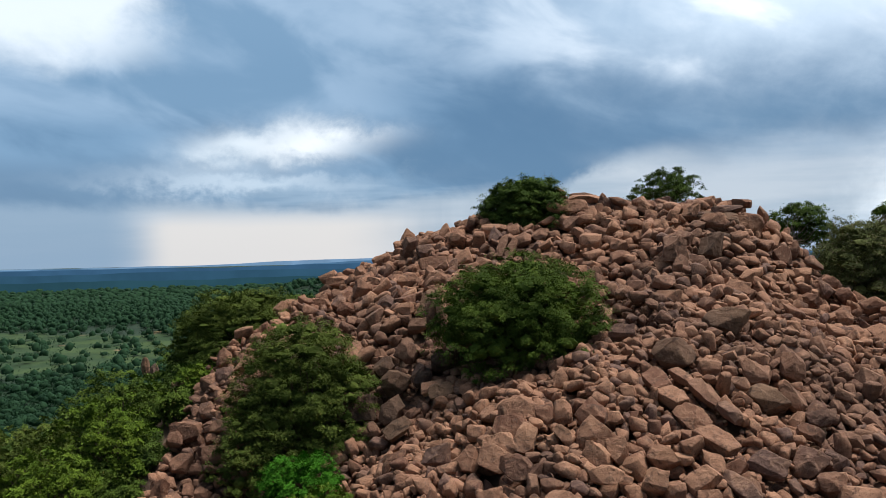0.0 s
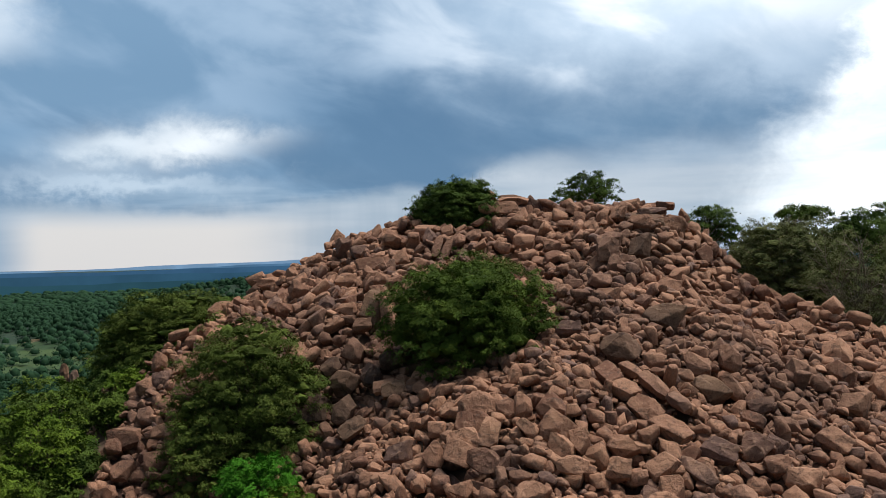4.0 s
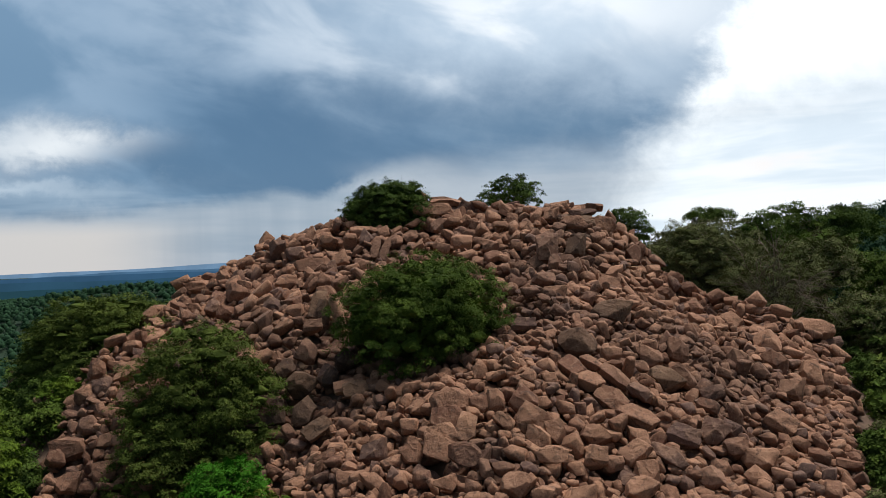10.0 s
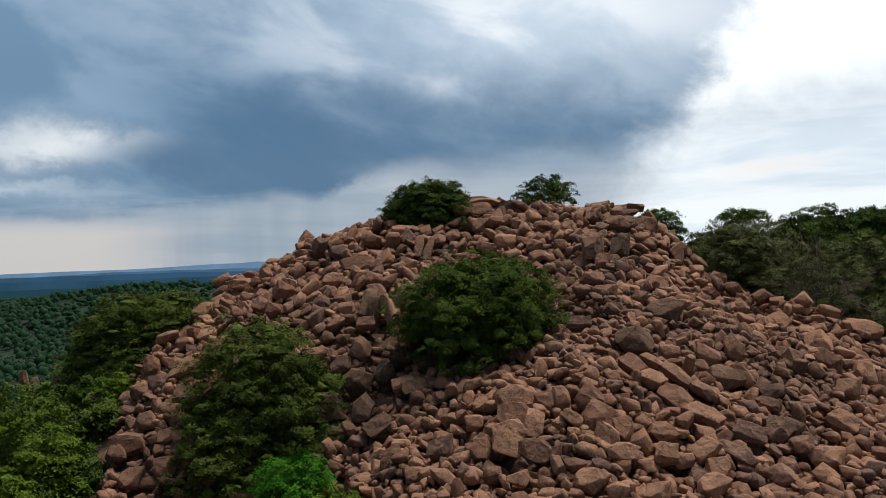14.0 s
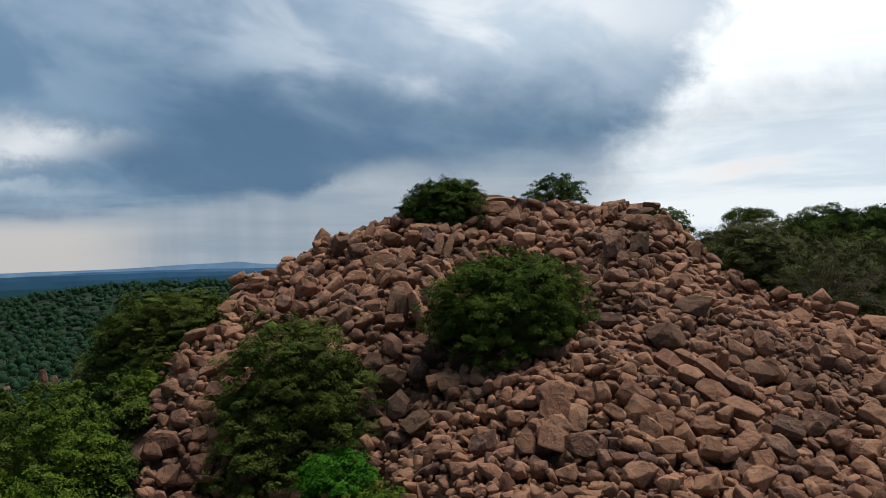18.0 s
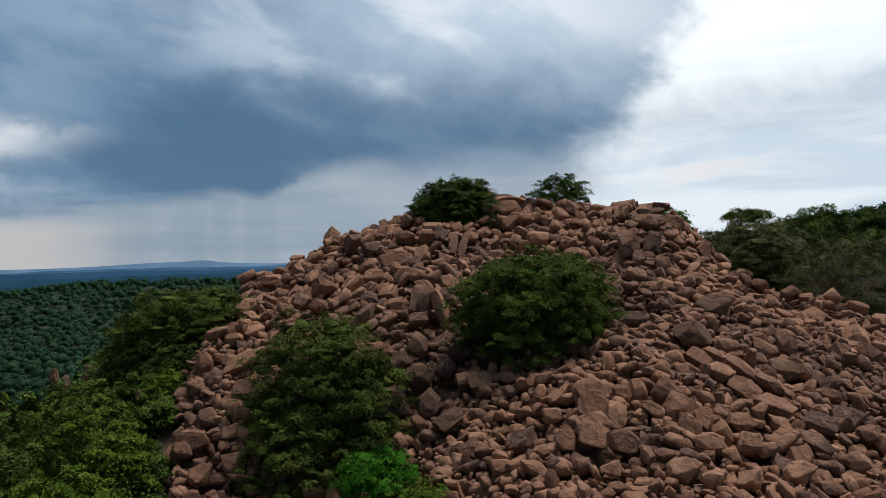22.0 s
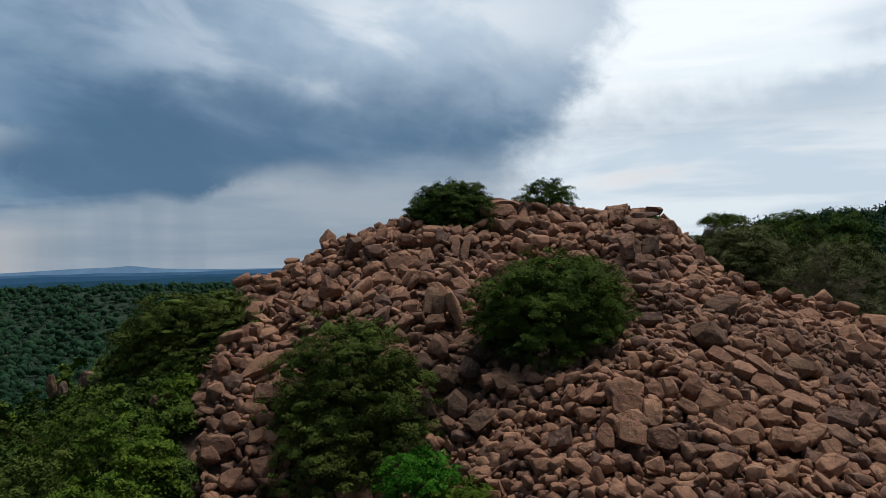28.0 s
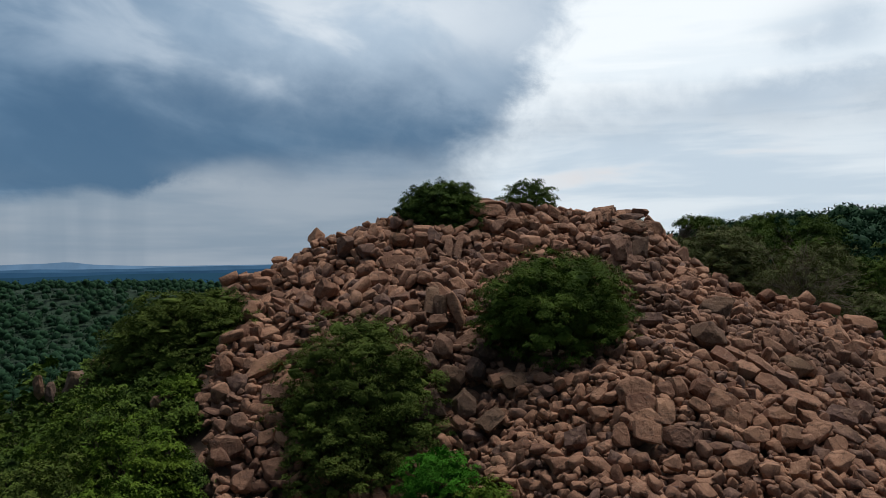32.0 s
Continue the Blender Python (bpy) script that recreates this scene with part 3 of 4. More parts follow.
boulder(0.6, 43.7, (1.8, 1.3, 1.0), (52, 16, -11), -0.2, "block")
boulder(6.8, 44.5, (1.6, 1.4, 1.1), (49, 18, -15), -0.2, "block")
boulder(3.9, 43.5, (1.4, 1.1, 0.9), (52, 3, -1), -0.2, "block")
boulder(-1.2, 45.5, (0.9, 0.9, 0.7), (56, -1, 0), -0.2, "block")
boulder(-9.0, 46.3, (1.3, 1.1, 0.8), (51, -8, 1), -0.2, "block")
boulder(-10.8, 49.0, (1.4, 1.0, 0.8), (51, -23, 13), -0.2, "block")
boulder(-8.2, 84.4, (2.6, 0.9, 0.5), (53, 3, 10), -0.0, "slab")
boulder(-8.2, 80.9, (2.9, 1.3, 0.5), (62, -4, 7), -0.1, "slab")
boulder(-6.2, 79.4, (2.5, 1.5, 1.0), (30, -58, 58), -0.2, "wedge")
boulder(-1.8, 81.2, (1.7, 1.8, 1.4), (33, -51, 51), -0.2, "block")
boulder(5.7, 81.8, (2.3, 0.8, 0.5), (54, 0, 9), 0.1, "slab")
boulder(4.5, 77.6, (3.2, 1.7, 1.3), (63, 2, 1), -0.3, "block")
boulder(6.6, 77.9, (2.2, 1.7, 1.3), (36, 56, -42), -0.3, "block")
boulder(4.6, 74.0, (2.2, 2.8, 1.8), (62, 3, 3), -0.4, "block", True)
boulder(1.5, 71.3, (2.5, 2.1, 1.3), (19, -58, 65), -0.3, "wedge")
boulder(2.8, 70.4, (2.5, 1.4, 1.1), (18, -56, 67), -0.2, "block")
boulder(6.9, 68.4, (2.2, 1.7, 1.3), (55, 13, 5), -0.2, "block")
boulder(2.7, 64.1, (2.2, 1.4, 1.1), (55, 7, -8), -0.2, "block")
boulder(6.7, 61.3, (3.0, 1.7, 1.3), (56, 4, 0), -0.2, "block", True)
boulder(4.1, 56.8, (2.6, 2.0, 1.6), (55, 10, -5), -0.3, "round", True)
boulder(17.8, 64.2, (2.3, 2.3, 1.9), (54, 7, -6), -0.4, "round")
boulder(17.5, 61.2, (2.0, 1.7, 1.4), (53, 19, -13), -0.3, "round")
boulder(13.9, 70.9, (1.8, 1.5, 1.2), (49, 30, -31), -0.2, "round")
boulder(15.9, 67.2, (2.0, 1.8, 1.4), (43, 30, -40), -0.2, "block")
boulder(-5.4, 75.4, (2.4, 2.1, 1.7), (63, 15, -7), -0.4, "round")
boulder(-2.7, 74.5, (1.8, 1.5, 1.3), (63, -1, 0), -0.3, "round")
boulder(-19.4, 68.7, (2.1, 1.9, 1.5), (53, 34, -13), -0.3, "block")
boulder(-17.7, 70.7, (3.1, 1.3, 0.5), (59, -5, 15), -0.1, "slab")
boulder(-15.6, 71.9, (1.9, 1.6, 1.2), (56, -21, 29), -0.2, "block")
boulder(-20.4, 74.4, (1.9, 1.6, 1.2), (57, -17, 19), -0.2, "block")
boulder(-21.3, 69.2, (1.4, 1.4, 1.1), (18, -58, 78), -0.2, "round")
boulder(-25.2, 67.1, (1.7, 1.5, 1.2), (53, -26, 28), -0.2, "round")
boulder(-13.0, 74.4, (2.2, 0.8, 0.5), (28, -57, 70), -0.1, "slab")
boulder(-12.1, 74.3, (2.1, 0.9, 0.5), (35, -54, 60), -0.1, "slab")
boulder(-14.3, 64.2, (2.8, 1.2, 0.5), (43, 49, -26), -0.1, "slab")
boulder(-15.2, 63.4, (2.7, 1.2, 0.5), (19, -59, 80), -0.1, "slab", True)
boulder(-15.0, 61.2, (1.5, 1.1, 0.9), (60, -5, 14), -0.2, "block")
boulder(-16.7, 62.8, (1.6, 1.6, 1.0), (50, -41, 39), -0.2, "wedge")
boulder(-19.0, 64.0, (1.7, 1.4, 1.1), (61, -3, 12), -0.2, "round")
boulder(-13.0, 66.5, (1.9, 1.8, 1.4), (60, -15, 22), -0.3, "block")
boulder(17.7, 57.8, (1.8, 1.6, 1.2), (54, 8, -6), -0.2, "block")
boulder(14.7, 59.3, (1.6, 1.8, 1.5), (55, 7, -4), -0.3, "round")
boulder(19.9, 61.4, (1.6, 2.1, 1.3), (54, 9, -6), -0.2, "block")
boulder(-0.1, 67.3, (1.8, 1.3, 1.0), (56, -10, 0), -0.2, "block")
boulder(0.6, 59.0, (1.8, 1.1, 0.9), (55, -1, -3), -0.2, "block")
boulder(11.1, 75.9, (1.7, 1.5, 1.2), (64, 7, 6), -0.3, "round")
boulder(11.7, 72.8, (2.0, 1.4, 1.2), (62, 6, 2), -0.3, "round")
boulder(9.8, 77.1, (1.9, 1.7, 1.3), (60, 31, -5), -0.3, "block")
boulder(-10.3, 76.9, (1.8, 1.5, 1.2), (64, -1, 5), -0.3, "round")
boulder(-7.8, 78.3, (1.8, 1.6, 1.2), (64, -1, 3), -0.3, "block")
boulder(-4.1, 77.7, (1.9, 1.5, 1.1), (64, -1, 1), -0.2, "block")
boulder(0.3, 76.7, (1.9, 1.5, 1.1), (63, 0, -1), -0.2, "block")
boulder(2.6, 78.6, (1.8, 1.6, 1.2), (62, 1, 0), -0.2, "block")
boulder(-13.4, 71.0, (1.8, 1.5, 1.2), (58, 2, 14), -0.2, "round")
boulder(-15.5, 67.1, (1.7, 1.3, 1.1), (60, 0, 12), -0.2, "round")
boulder(-24.0, 71.6, (1.7, 1.5, 1.2), (58, -6, 9), -0.2, "block")
boulder(-23.2, 64.8, (1.6, 1.4, 1.2), (60, -3, 15), -0.2, "round")
boulder(-27.0, 67.2, (1.6, 1.4, 1.1), (53, -22, 21), -0.2, "block")
boulder(-26.7, 63.0, (1.5, 1.2, 1.0), (58, -5, 15), -0.2, "round")
# in the gully: the dark ones carry its shade in their colour
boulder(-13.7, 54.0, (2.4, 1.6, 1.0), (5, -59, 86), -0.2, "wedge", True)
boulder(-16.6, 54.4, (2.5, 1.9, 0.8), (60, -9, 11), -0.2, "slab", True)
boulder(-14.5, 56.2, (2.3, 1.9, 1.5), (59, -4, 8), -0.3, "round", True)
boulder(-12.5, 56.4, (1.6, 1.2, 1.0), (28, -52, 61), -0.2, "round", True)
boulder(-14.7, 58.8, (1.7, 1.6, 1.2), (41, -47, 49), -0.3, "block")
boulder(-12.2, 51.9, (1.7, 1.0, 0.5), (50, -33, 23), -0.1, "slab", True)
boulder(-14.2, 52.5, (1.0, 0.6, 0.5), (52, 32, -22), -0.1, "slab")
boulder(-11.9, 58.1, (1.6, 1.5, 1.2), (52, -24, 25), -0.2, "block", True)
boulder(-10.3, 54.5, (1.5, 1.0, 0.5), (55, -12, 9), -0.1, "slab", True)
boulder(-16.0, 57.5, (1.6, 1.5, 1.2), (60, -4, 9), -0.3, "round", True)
boulder(-30.1, 57.9, (1.4, 1.3, 1.0), (13, -55, 88), -0.2, "round")
boulder(-28.9, 56.3, (1.4, 1.3, 1.0), (59, -4, 20), -0.2, "block")
boulder(-30.0, 55.9, (1.5, 1.5, 1.2), (49, -35, 42), -0.3, "round")
boulder(-27.1, 57.7, (3.0, 1.0, 0.5), (55, -26, 35), -0.1, "slab")
boulder(-28.3, 57.8, (1.2, 1.0, 0.9), (50, -34, 42), -0.2, "round")
boulder(-29.0, 52.1, (2.3, 1.7, 1.3), (59, -11, 29), -0.3, "block")
boulder(-26.5, 52.8, (1.5, 1.2, 1.0), (61, -2, 23), -0.2, "block")
boulder(-25.6, 56.1, (2.5, 1.2, 0.5), (54, -34, 42), -0.1, "slab")
boulder(-26.6, 55.6, (1.7, 1.6, 1.2), (61, -2, 22), -0.3, "block")
boulder(-28.5, 53.7, (1.6, 1.4, 1.0), (60, -3, 23), -0.3, "block")
boulder(-24.4, 52.4, (1.9, 1.7, 1.4), (61, -2, 22), -0.4, "round")
boulder(-29.4, 51.3, (1.4, 1.2, 1.0), (58, -3, 24), -0.2, "block")
boulder(-25.8, 51.0, (1.7, 1.5, 1.1), (60, -1, 25), -0.3, "block")
boulder(-23.0, 51.0, (1.5, 1.3, 1.0), (60, -2, 21), -0.3, "block")
boulder(-27.6, 49.8, (1.6, 1.3, 1.0), (58, -2, 27), -0.2, "block")


def set_stone(x, y, z, size, turned, kind, label, dark=False):
    """A stone set at a known height, stacked on others."""
    ob = new("boulder", (DARK if dark else BIG)[kind][int(RNG.integers(8))])
    ob.matrix_world = pose(x, y, z, *turned) @ Matrix.Diagonal((*(v * 0.5 for v in size), 1))
    tagged(ob, label, "boulder", "boulders of the hill")
    PACK.add(x, y, (size[0] + size[1]) * 0.23)


# the crown of the summit, the standing block and the dark outcrop under its cap
set_stone(-7.7, 83.4, 5.3, (3.4, 2.0, 0.9), (4, 3, -8), "slab", "flat granite cap stone on top of the summit")
set_stone(-7.6, 82.9, 4.35, (3.2, 2.2, 1.5), (0, -6, 5), "block", "large granite block under the summit cap stone")
set_stone(-5.6, 82.6, 4.6, (1.6, 1.5, 1.6), (8, 14, 30), "block", "upright granite block beside the summit cap stone")
set_stone(-6.0, 81.2, 3.6, (1.5, 1.2, 2.6), (-14, 10, 20), "wedge", "pointed granite boulder leaning below the summit")
set_stone(-1.5, 89.6, 4.3, (1.7, 1.5, 2.6), (3, -4, 12), "block", "square granite block standing on the ridge")
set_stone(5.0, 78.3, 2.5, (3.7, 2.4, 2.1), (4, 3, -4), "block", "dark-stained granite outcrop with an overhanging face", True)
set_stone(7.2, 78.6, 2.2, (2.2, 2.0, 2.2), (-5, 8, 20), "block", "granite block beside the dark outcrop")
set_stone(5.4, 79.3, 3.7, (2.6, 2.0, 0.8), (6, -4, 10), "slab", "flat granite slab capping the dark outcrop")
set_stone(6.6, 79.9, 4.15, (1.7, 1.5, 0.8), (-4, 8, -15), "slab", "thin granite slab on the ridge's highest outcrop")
set_stone(4.9, 76.2, 0.9, (2.6, 1.8, 1.8), (10, 0, 15), "block", "dark granite block under the outcrop", True)
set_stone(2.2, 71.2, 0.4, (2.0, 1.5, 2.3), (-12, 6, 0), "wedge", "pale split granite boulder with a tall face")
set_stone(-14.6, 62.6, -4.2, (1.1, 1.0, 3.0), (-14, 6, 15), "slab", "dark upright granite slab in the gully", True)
set_stone(-13.4, 62.4, -4.0, (1.0, 1.3, 3.1), (-10, -18, 0), "slab", "pale leaning granite slab in the gully")


def split_slab(start, end, wide, thick, pieces, label):
    """A long slab, cracked across into pieces that still lie in line down the slope."""
    a, b = Vector(start), Vector(end)
    way = (b - a).normalized()
    up = Vector((0.1, -0.75, 1.0))
    up = (up - up.dot(way) * way).normalized()
    turned = Matrix((way, up.cross(way), up)).transposed()
    at = 0.0
    for k in range(pieces):
        share = RNG.uniform(0.75, 1.25) / pieces
        mid = a + (b - a) * (at + share / 2) + up * RNG.uniform(-0.08, 0.12)
        at += share
        ob = new("boulder", BIG["slab"][int(RNG.integers(8))])
        tilt = Euler((RNG.normal() * 0.07, RNG.normal() * 0.05, RNG.normal() * 0.08)).to_matrix()
        ob.matrix_world = Matrix.Translation(mid) @ (turned @ tilt).to_4x4() @ Matrix.Diagonal((share * (b - a).length * 0.53, wide * RNG.uniform(0.44, 0.56), thick * 0.5, 1))
        tagged(ob, label, "boulder", "boulders of the hill")
        PACK.add(mid.x, mid.y, wide * 0.48)


split_slab((3.0, 53.7, -6.6), (7.9, 49.2, -9.9), 1.5, 1.1, 4, "piece of a long granite slab cracked across")
split_slab((4.4, 54.5, -6.5), (8.5, 51.7, -8.8), 0.9, 0.8, 3, "piece of a narrow granite slab cracked across")
split_slab((6.6, 49.0, -9.9), (9.2, 46.6, -11.4), 1.1, 0.9, 2, "piece of a granite slab lying down the slope")


def sink(x, y):
    """Hollows and swells of the heap, deepest in the gully."""
    n = math.sin(x * 0.9 + 2 * math.sin(y * 0.6)) + math.sin(y * 1.1 + 1.7 * math.sin(x * 0.7)) + math.sin((x + y) * 0.7 + 1)
    return 0.22 * n - 1.1 * math.exp(-((x + 13.5) / 2.6) ** 2 - ((y - 56) / 3.2) ** 2) - 0.8 * math.exp(-((x + 14.6) / 1.6) ** 2 - ((y - 62) / 1.8) ** 2)


def bare_of_stones(x, y):
    """Under the bushes that root in the heap."""
    return (((x + 6.5) / 5.0) ** 2 + ((y - 59.8) / 3.4) ** 2 < 1) | (((x + 20.6) / 4.6) ** 2 + ((y - 55) / 3.6) ** 2 < 1) | (((x + 13.4) / 3.4) ** 2 + ((y - 81) / 2.6) ** 2 < 1)


def scatter_boulders():
    """The rest of the heap: a bed of stones, and over it the large ones down to rubble in the gaps."""
    rng = np.random.default_rng(23)
    verts, faces, base, count = [], [], 0, 0
    bed = Packing()
    for layer, radius, tries, gap in ((bed, 0.55, 11000, 0.80), (PACK, 0.76, 500, 0.98), (PACK, 0.53, 5000, 0.95), (PACK, 0.40, 20000, 0.88),
                                      (PACK, 0.30, 50000, 0.84), (PACK, 0.21, 80000, 0.82), (PACK, 0.15, 80000, 0.82)):
        xs, ys = rng.uniform(-39, 26, tries), rng.uniform(35, 94, tries)
        if radius < 0.2:
            ys = rng.uniform(41, 72, tries)
        keep = in_pile(xs, ys) & ~bare_of_stones(xs, ys) & ((ys < 90) | (rng.random(tries) < 0.4))
        fine = fineness(xs, ys)
        if layer is PACK and radius > 0.35:
            keep &= rng.random(tries) > np.minimum(fine, 1) * {0.76: 1.4, 0.53: 1.0, 0.40: 0.55}[radius]
        if radius < 0.25:
            keep &= rng.random(tries) < 0.14 + fine
        for x, y in zip(xs[keep], ys[keep]):
            r = radius * rng.uniform(0.8, 1.22)
            if not layer.free(x, y, r, gap):
                continue
            long, wide, high = r * rng.uniform(1.1, 1.65), r * rng.uniform(0.85, 1.15), r * rng.uniform(0.6, 1.0)
            z = sink(x, y) + float(hill(x, y))
            if layer is bed:
                z -= 1.0 + rng.uniform(0, 0.4)
            else:
                z += -0.42 + 0.3 * r + rng.normal() * 0.45 * min(r, 0.7) - (0.08 if radius < 0.25 else 0.0)
            if layer is PACK and radius > 0.5 and y < 60 + 30 * (radius > 0.7) and count < 160:
                ob = new("boulder", BIG[KINDS[int(rng.choice(4, p=(0.5, 0.15, 0.2, 0.15)))]][int(rng.integers(8))])
                ob.matrix_world = Matrix.Translation((x, y, z)) @ Matrix(lay(rng, x, y).tolist()).to_4x4() @ Matrix.Diagonal((long, wide, high, 1))
                tagged(ob, "weathered pink-brown granite boulder lodged in the heap", "boulder", "boulders of the hill")
                layer.add(x, y, r)
                count += 1
                continue
            layer.add(x, y, r)
            v, f = STONES[int(rng.integers(len(STONES)))]
            p = (v * np.array([long, wide, high])) @ lay(rng, x, y).T + np.array([x, y, z])
            verts.append(p)
            faces.append(f + base)
            base += len(p)
    ob = new("boulder_field", mesh_from("boulder_field", np.concatenate(verts), np.concatenate(faces), ROCK_FIELD))
    tagged(ob, "tumbled pink-brown granite boulders heaped over the hill", "boulders", kind="stuff")


scatter_boulders()


def build_outcrops():
    """Pale rocks that stand out of the scrub beside the hill."""
    for x, y, z, size, turned, kind, label in (
            (-45.9, 66.3, -9.7, (0.8, 0.7, 2.0), (6, -8, 20), "round", "tall pale standing stone above the scrub"),
            (-45.1, 66.6, -10.1, (0.9, 0.8, 1.6), (-8, 10, 60), "round", "leaning pale stone beside the standing stone"),
            (-43.9, 69.0, -10.0, (2.2, 1.6, 2.6), (10, 5, 10), "block", "pale weathered rock among shrubs"),
            (-42.6, 71.5, -9.2, (2.4, 1.8, 2.6), (0, 8, 40), "round", "pale weathered rock among shrubs"),
            (-41.0, 74.5, -8.4, (3.6, 2.0, 2.4), (0, -6, 5), "block", "pale weathered rock among shrubs"),
            (-33.9, 58.0, -9.3, (1.1, 0.9, 1.3), (20, 12, 30), "block", "whitish weathered boulder in the scrub"),
            (-33.2, 58.6, -9.1, (0.9, 0.8, 1.1), (-15, 10, 80), "wedge", "whitish weathered boulder in the scrub"),
            (-34.6, 57.4, -9.7, (0.9, 0.8, 1.0), (10, -10, 0), "round", "whitish weathered boulder in the scrub")):
        ob = new("boulder", BIG[kind][int(RNG.integers(8))])
        ob.data = ob.data.copy()
        ob.data.materials[0] = ROCK_PALE
        ob.matrix_world = pose(x, y, z, *turned) @ Matrix.Diagonal((*(v / 2 for v in size), 1))
        tagged(ob, label, "boulder")


build_outcrops()


def build_masts():
    """Thin radio masts behind the summit bush."""
    for x, y, top, r in ((-12.7, 87.0, 8.6, 0.008), (-11.8, 86.4, 8.5, 0.008), (-10.8, 89.0, 7.1, 0.014)):
        foot = float(hill(x, y)) - 0.8
        mast = tagged(new("radio_mast"), "thin grey metal mast on the summit", "mast", "masts on the summit")
        mast.location = (x, y, foot)
        for name, pts, rad in (("pole", [(0, 0, 0), (0, 0, (top - foot) * 0.6), (0, 0, top - foot)], [r * 1.4, r, r * 0.7]),
                               ("crossbar", [(-0.25, 0, top - foot - 0.5), (0, 0, top - foot - 0.48), (0.25, 0, top - foot - 0.5)], [0.012, 0.014, 0.012])):
            v, f = [], []
            tube(v, f, pts, rad, 6)
            ob = new(name, mesh_from(name, np.concatenate(v), np.concatenate(f), METAL))
            ob.parent = mast


# ---- trees ----
def leaf_cloud(rng, lobes, count, size, droop=0.25, shell=0.62, spray=0.0, level=0.7):
    """Leaves over a crown of overlapping lobes, gathered in sprays: folded blades of two triangles."""
    lobes = np.array(lobes, float)
    area = lobes[:, 3] * lobes[:, 4] + lobes[:, 4] * lobes[:, 5] + lobes[:, 3] * lobes[:, 5]
    per = 60 if spray else 1
    n = max(8, int(count / per * 1.5))
    pick = rng.choice(len(lobes), n, p=area / area.sum())
    d = rng.normal(size=(n, 3))
    d[:, 2] = d[:, 2] + 0.25
    d /= np.linalg.norm(d, axis=1, keepdims=True)
    rad = shell + (1.08 - shell) * rng.random(n) ** 0.5
    p = lobes[pick, :3] + d * rad[:, None] * lobes[pick, 3:6]
    deep = np.zeros(n, bool)
    for L in lobes:
        deep |= (((p - L[:3]) / L[3:6]) ** 2).sum(1) < (shell - 0.1) ** 2
    p, d = p[~deep][: count // per], d[~deep][: count // per]
    if spray:
        reach = spray * rng.uniform(0.55, 1.25, len(p))
        p, d, reach = np.repeat(p, per, 0), np.repeat(d, per, 0), np.repeat(reach, per)
        off = rng.normal(size=p.shape) * np.array([0.5, 0.5, 0.22]) * reach[:, None]
        off[:, 2] -= 0.35 * (off[:, 0] ** 2 + off[:, 1] ** 2) / reach
        p = p + off
    n = len(p)
    out = d * 0.8 + rng.normal(size=(n, 3)) * (0.36 + 0.3 * (0.7 - level)) + np.array([0, 0, level])
    out /= np.linalg.norm(out, axis=1, keepdims=True)
    side = np.cross(out, rng.normal(size=(n, 3)))
    side /= np.linalg.norm(side, axis=1, keepdims=True)
    along = np.cross(out, side) + np.array([0, 0, -droop])
    s = size * rng.uniform(0.6, 1.35, (n, 1))
    a, b = p - along * s, p + along * s
    lift = out * s * 0.18
    c, e = p + side * s * 0.52 + lift, p - side * s * 0.52 + lift
    v = np.stack([a, c, b, e], 1).reshape(-1, 3)
    i = np.arange(n)[:, None] * 4
    f = np.concatenate([i + np.array([0, 1, 2]), i + np.array([0, 2, 3])])
    return v, f


def tube(verts, faces, pts, radii, sides=7):
    """A tapered limb along a line of points."""
    base = sum(len(v) for v in verts)
    pts = np.array(pts, float)
    ring = []
    for k, (p, r) in enumerate(zip(pts, radii)):
        t = pts[min(k + 1, len(pts) - 1)] - pts[max(k - 1, 0)]
        t /= np.linalg.norm(t) + 1e-9
        u = np.cross(t, (0.31, 0.95, 0.05))
        u /= np.linalg.norm(u) + 1e-9
        w = np.cross(t, u)
        a = np.linspace(0, 2 * np.pi, sides, endpoint=False)[:, None]
        ring.append(p + r * (np.cos(a) * u + np.sin(a) * w))
    verts.append(np.concatenate(ring))
    i = np.arange(sides)
    j = (i + 1) % sides
    for k in range(len(pts) - 1):
        o, q = base + k * sides, base + (k + 1) * sides
        faces.append(np.stack([o + i, o + j, q + j, q + i], -1))


def limbs(rng, root, lobes, girth, reach=0.8, rise=0.35):
    """Trunk and limbs that bend up from the root into the lobes."""
    verts, faces = [], []
    root = np.array(root, float)
    fork = root + np.array([rng.normal() * 0.2, rng.normal() * 0.2, 1]) * max(0.4, rise * (np.mean([l[2] for l in lobes]) - root[2]))
    tube(verts, faces, [root - (0, 0, 0.6), root, (root + fork) / 2 + rng.normal(size=3) * 0.06, fork], [girth * 1.35, girth * 1.1, girth * 0.9, girth * 0.8], 9)
    for l in lobes:
        end = np.array(l[:3]) + np.array([0, 0, 0.35 * l[5]])
        end = fork + (end - fork) * reach
        mid = (fork + end) / 2 + rng.normal(size=3) * 0.18 + np.array([0, 0, -0.12 * np.linalg.norm(end - fork)])
        g = girth * rng.uniform(0.3, 0.5)
        tube(verts, faces, [fork, (fork + mid) / 2, mid, (mid + end) / 2, end], [g, g * 0.85, g * 0.6, g * 0.4, g * 0.15], 6)
    return np.concatenate(verts), np.concatenate(faces)


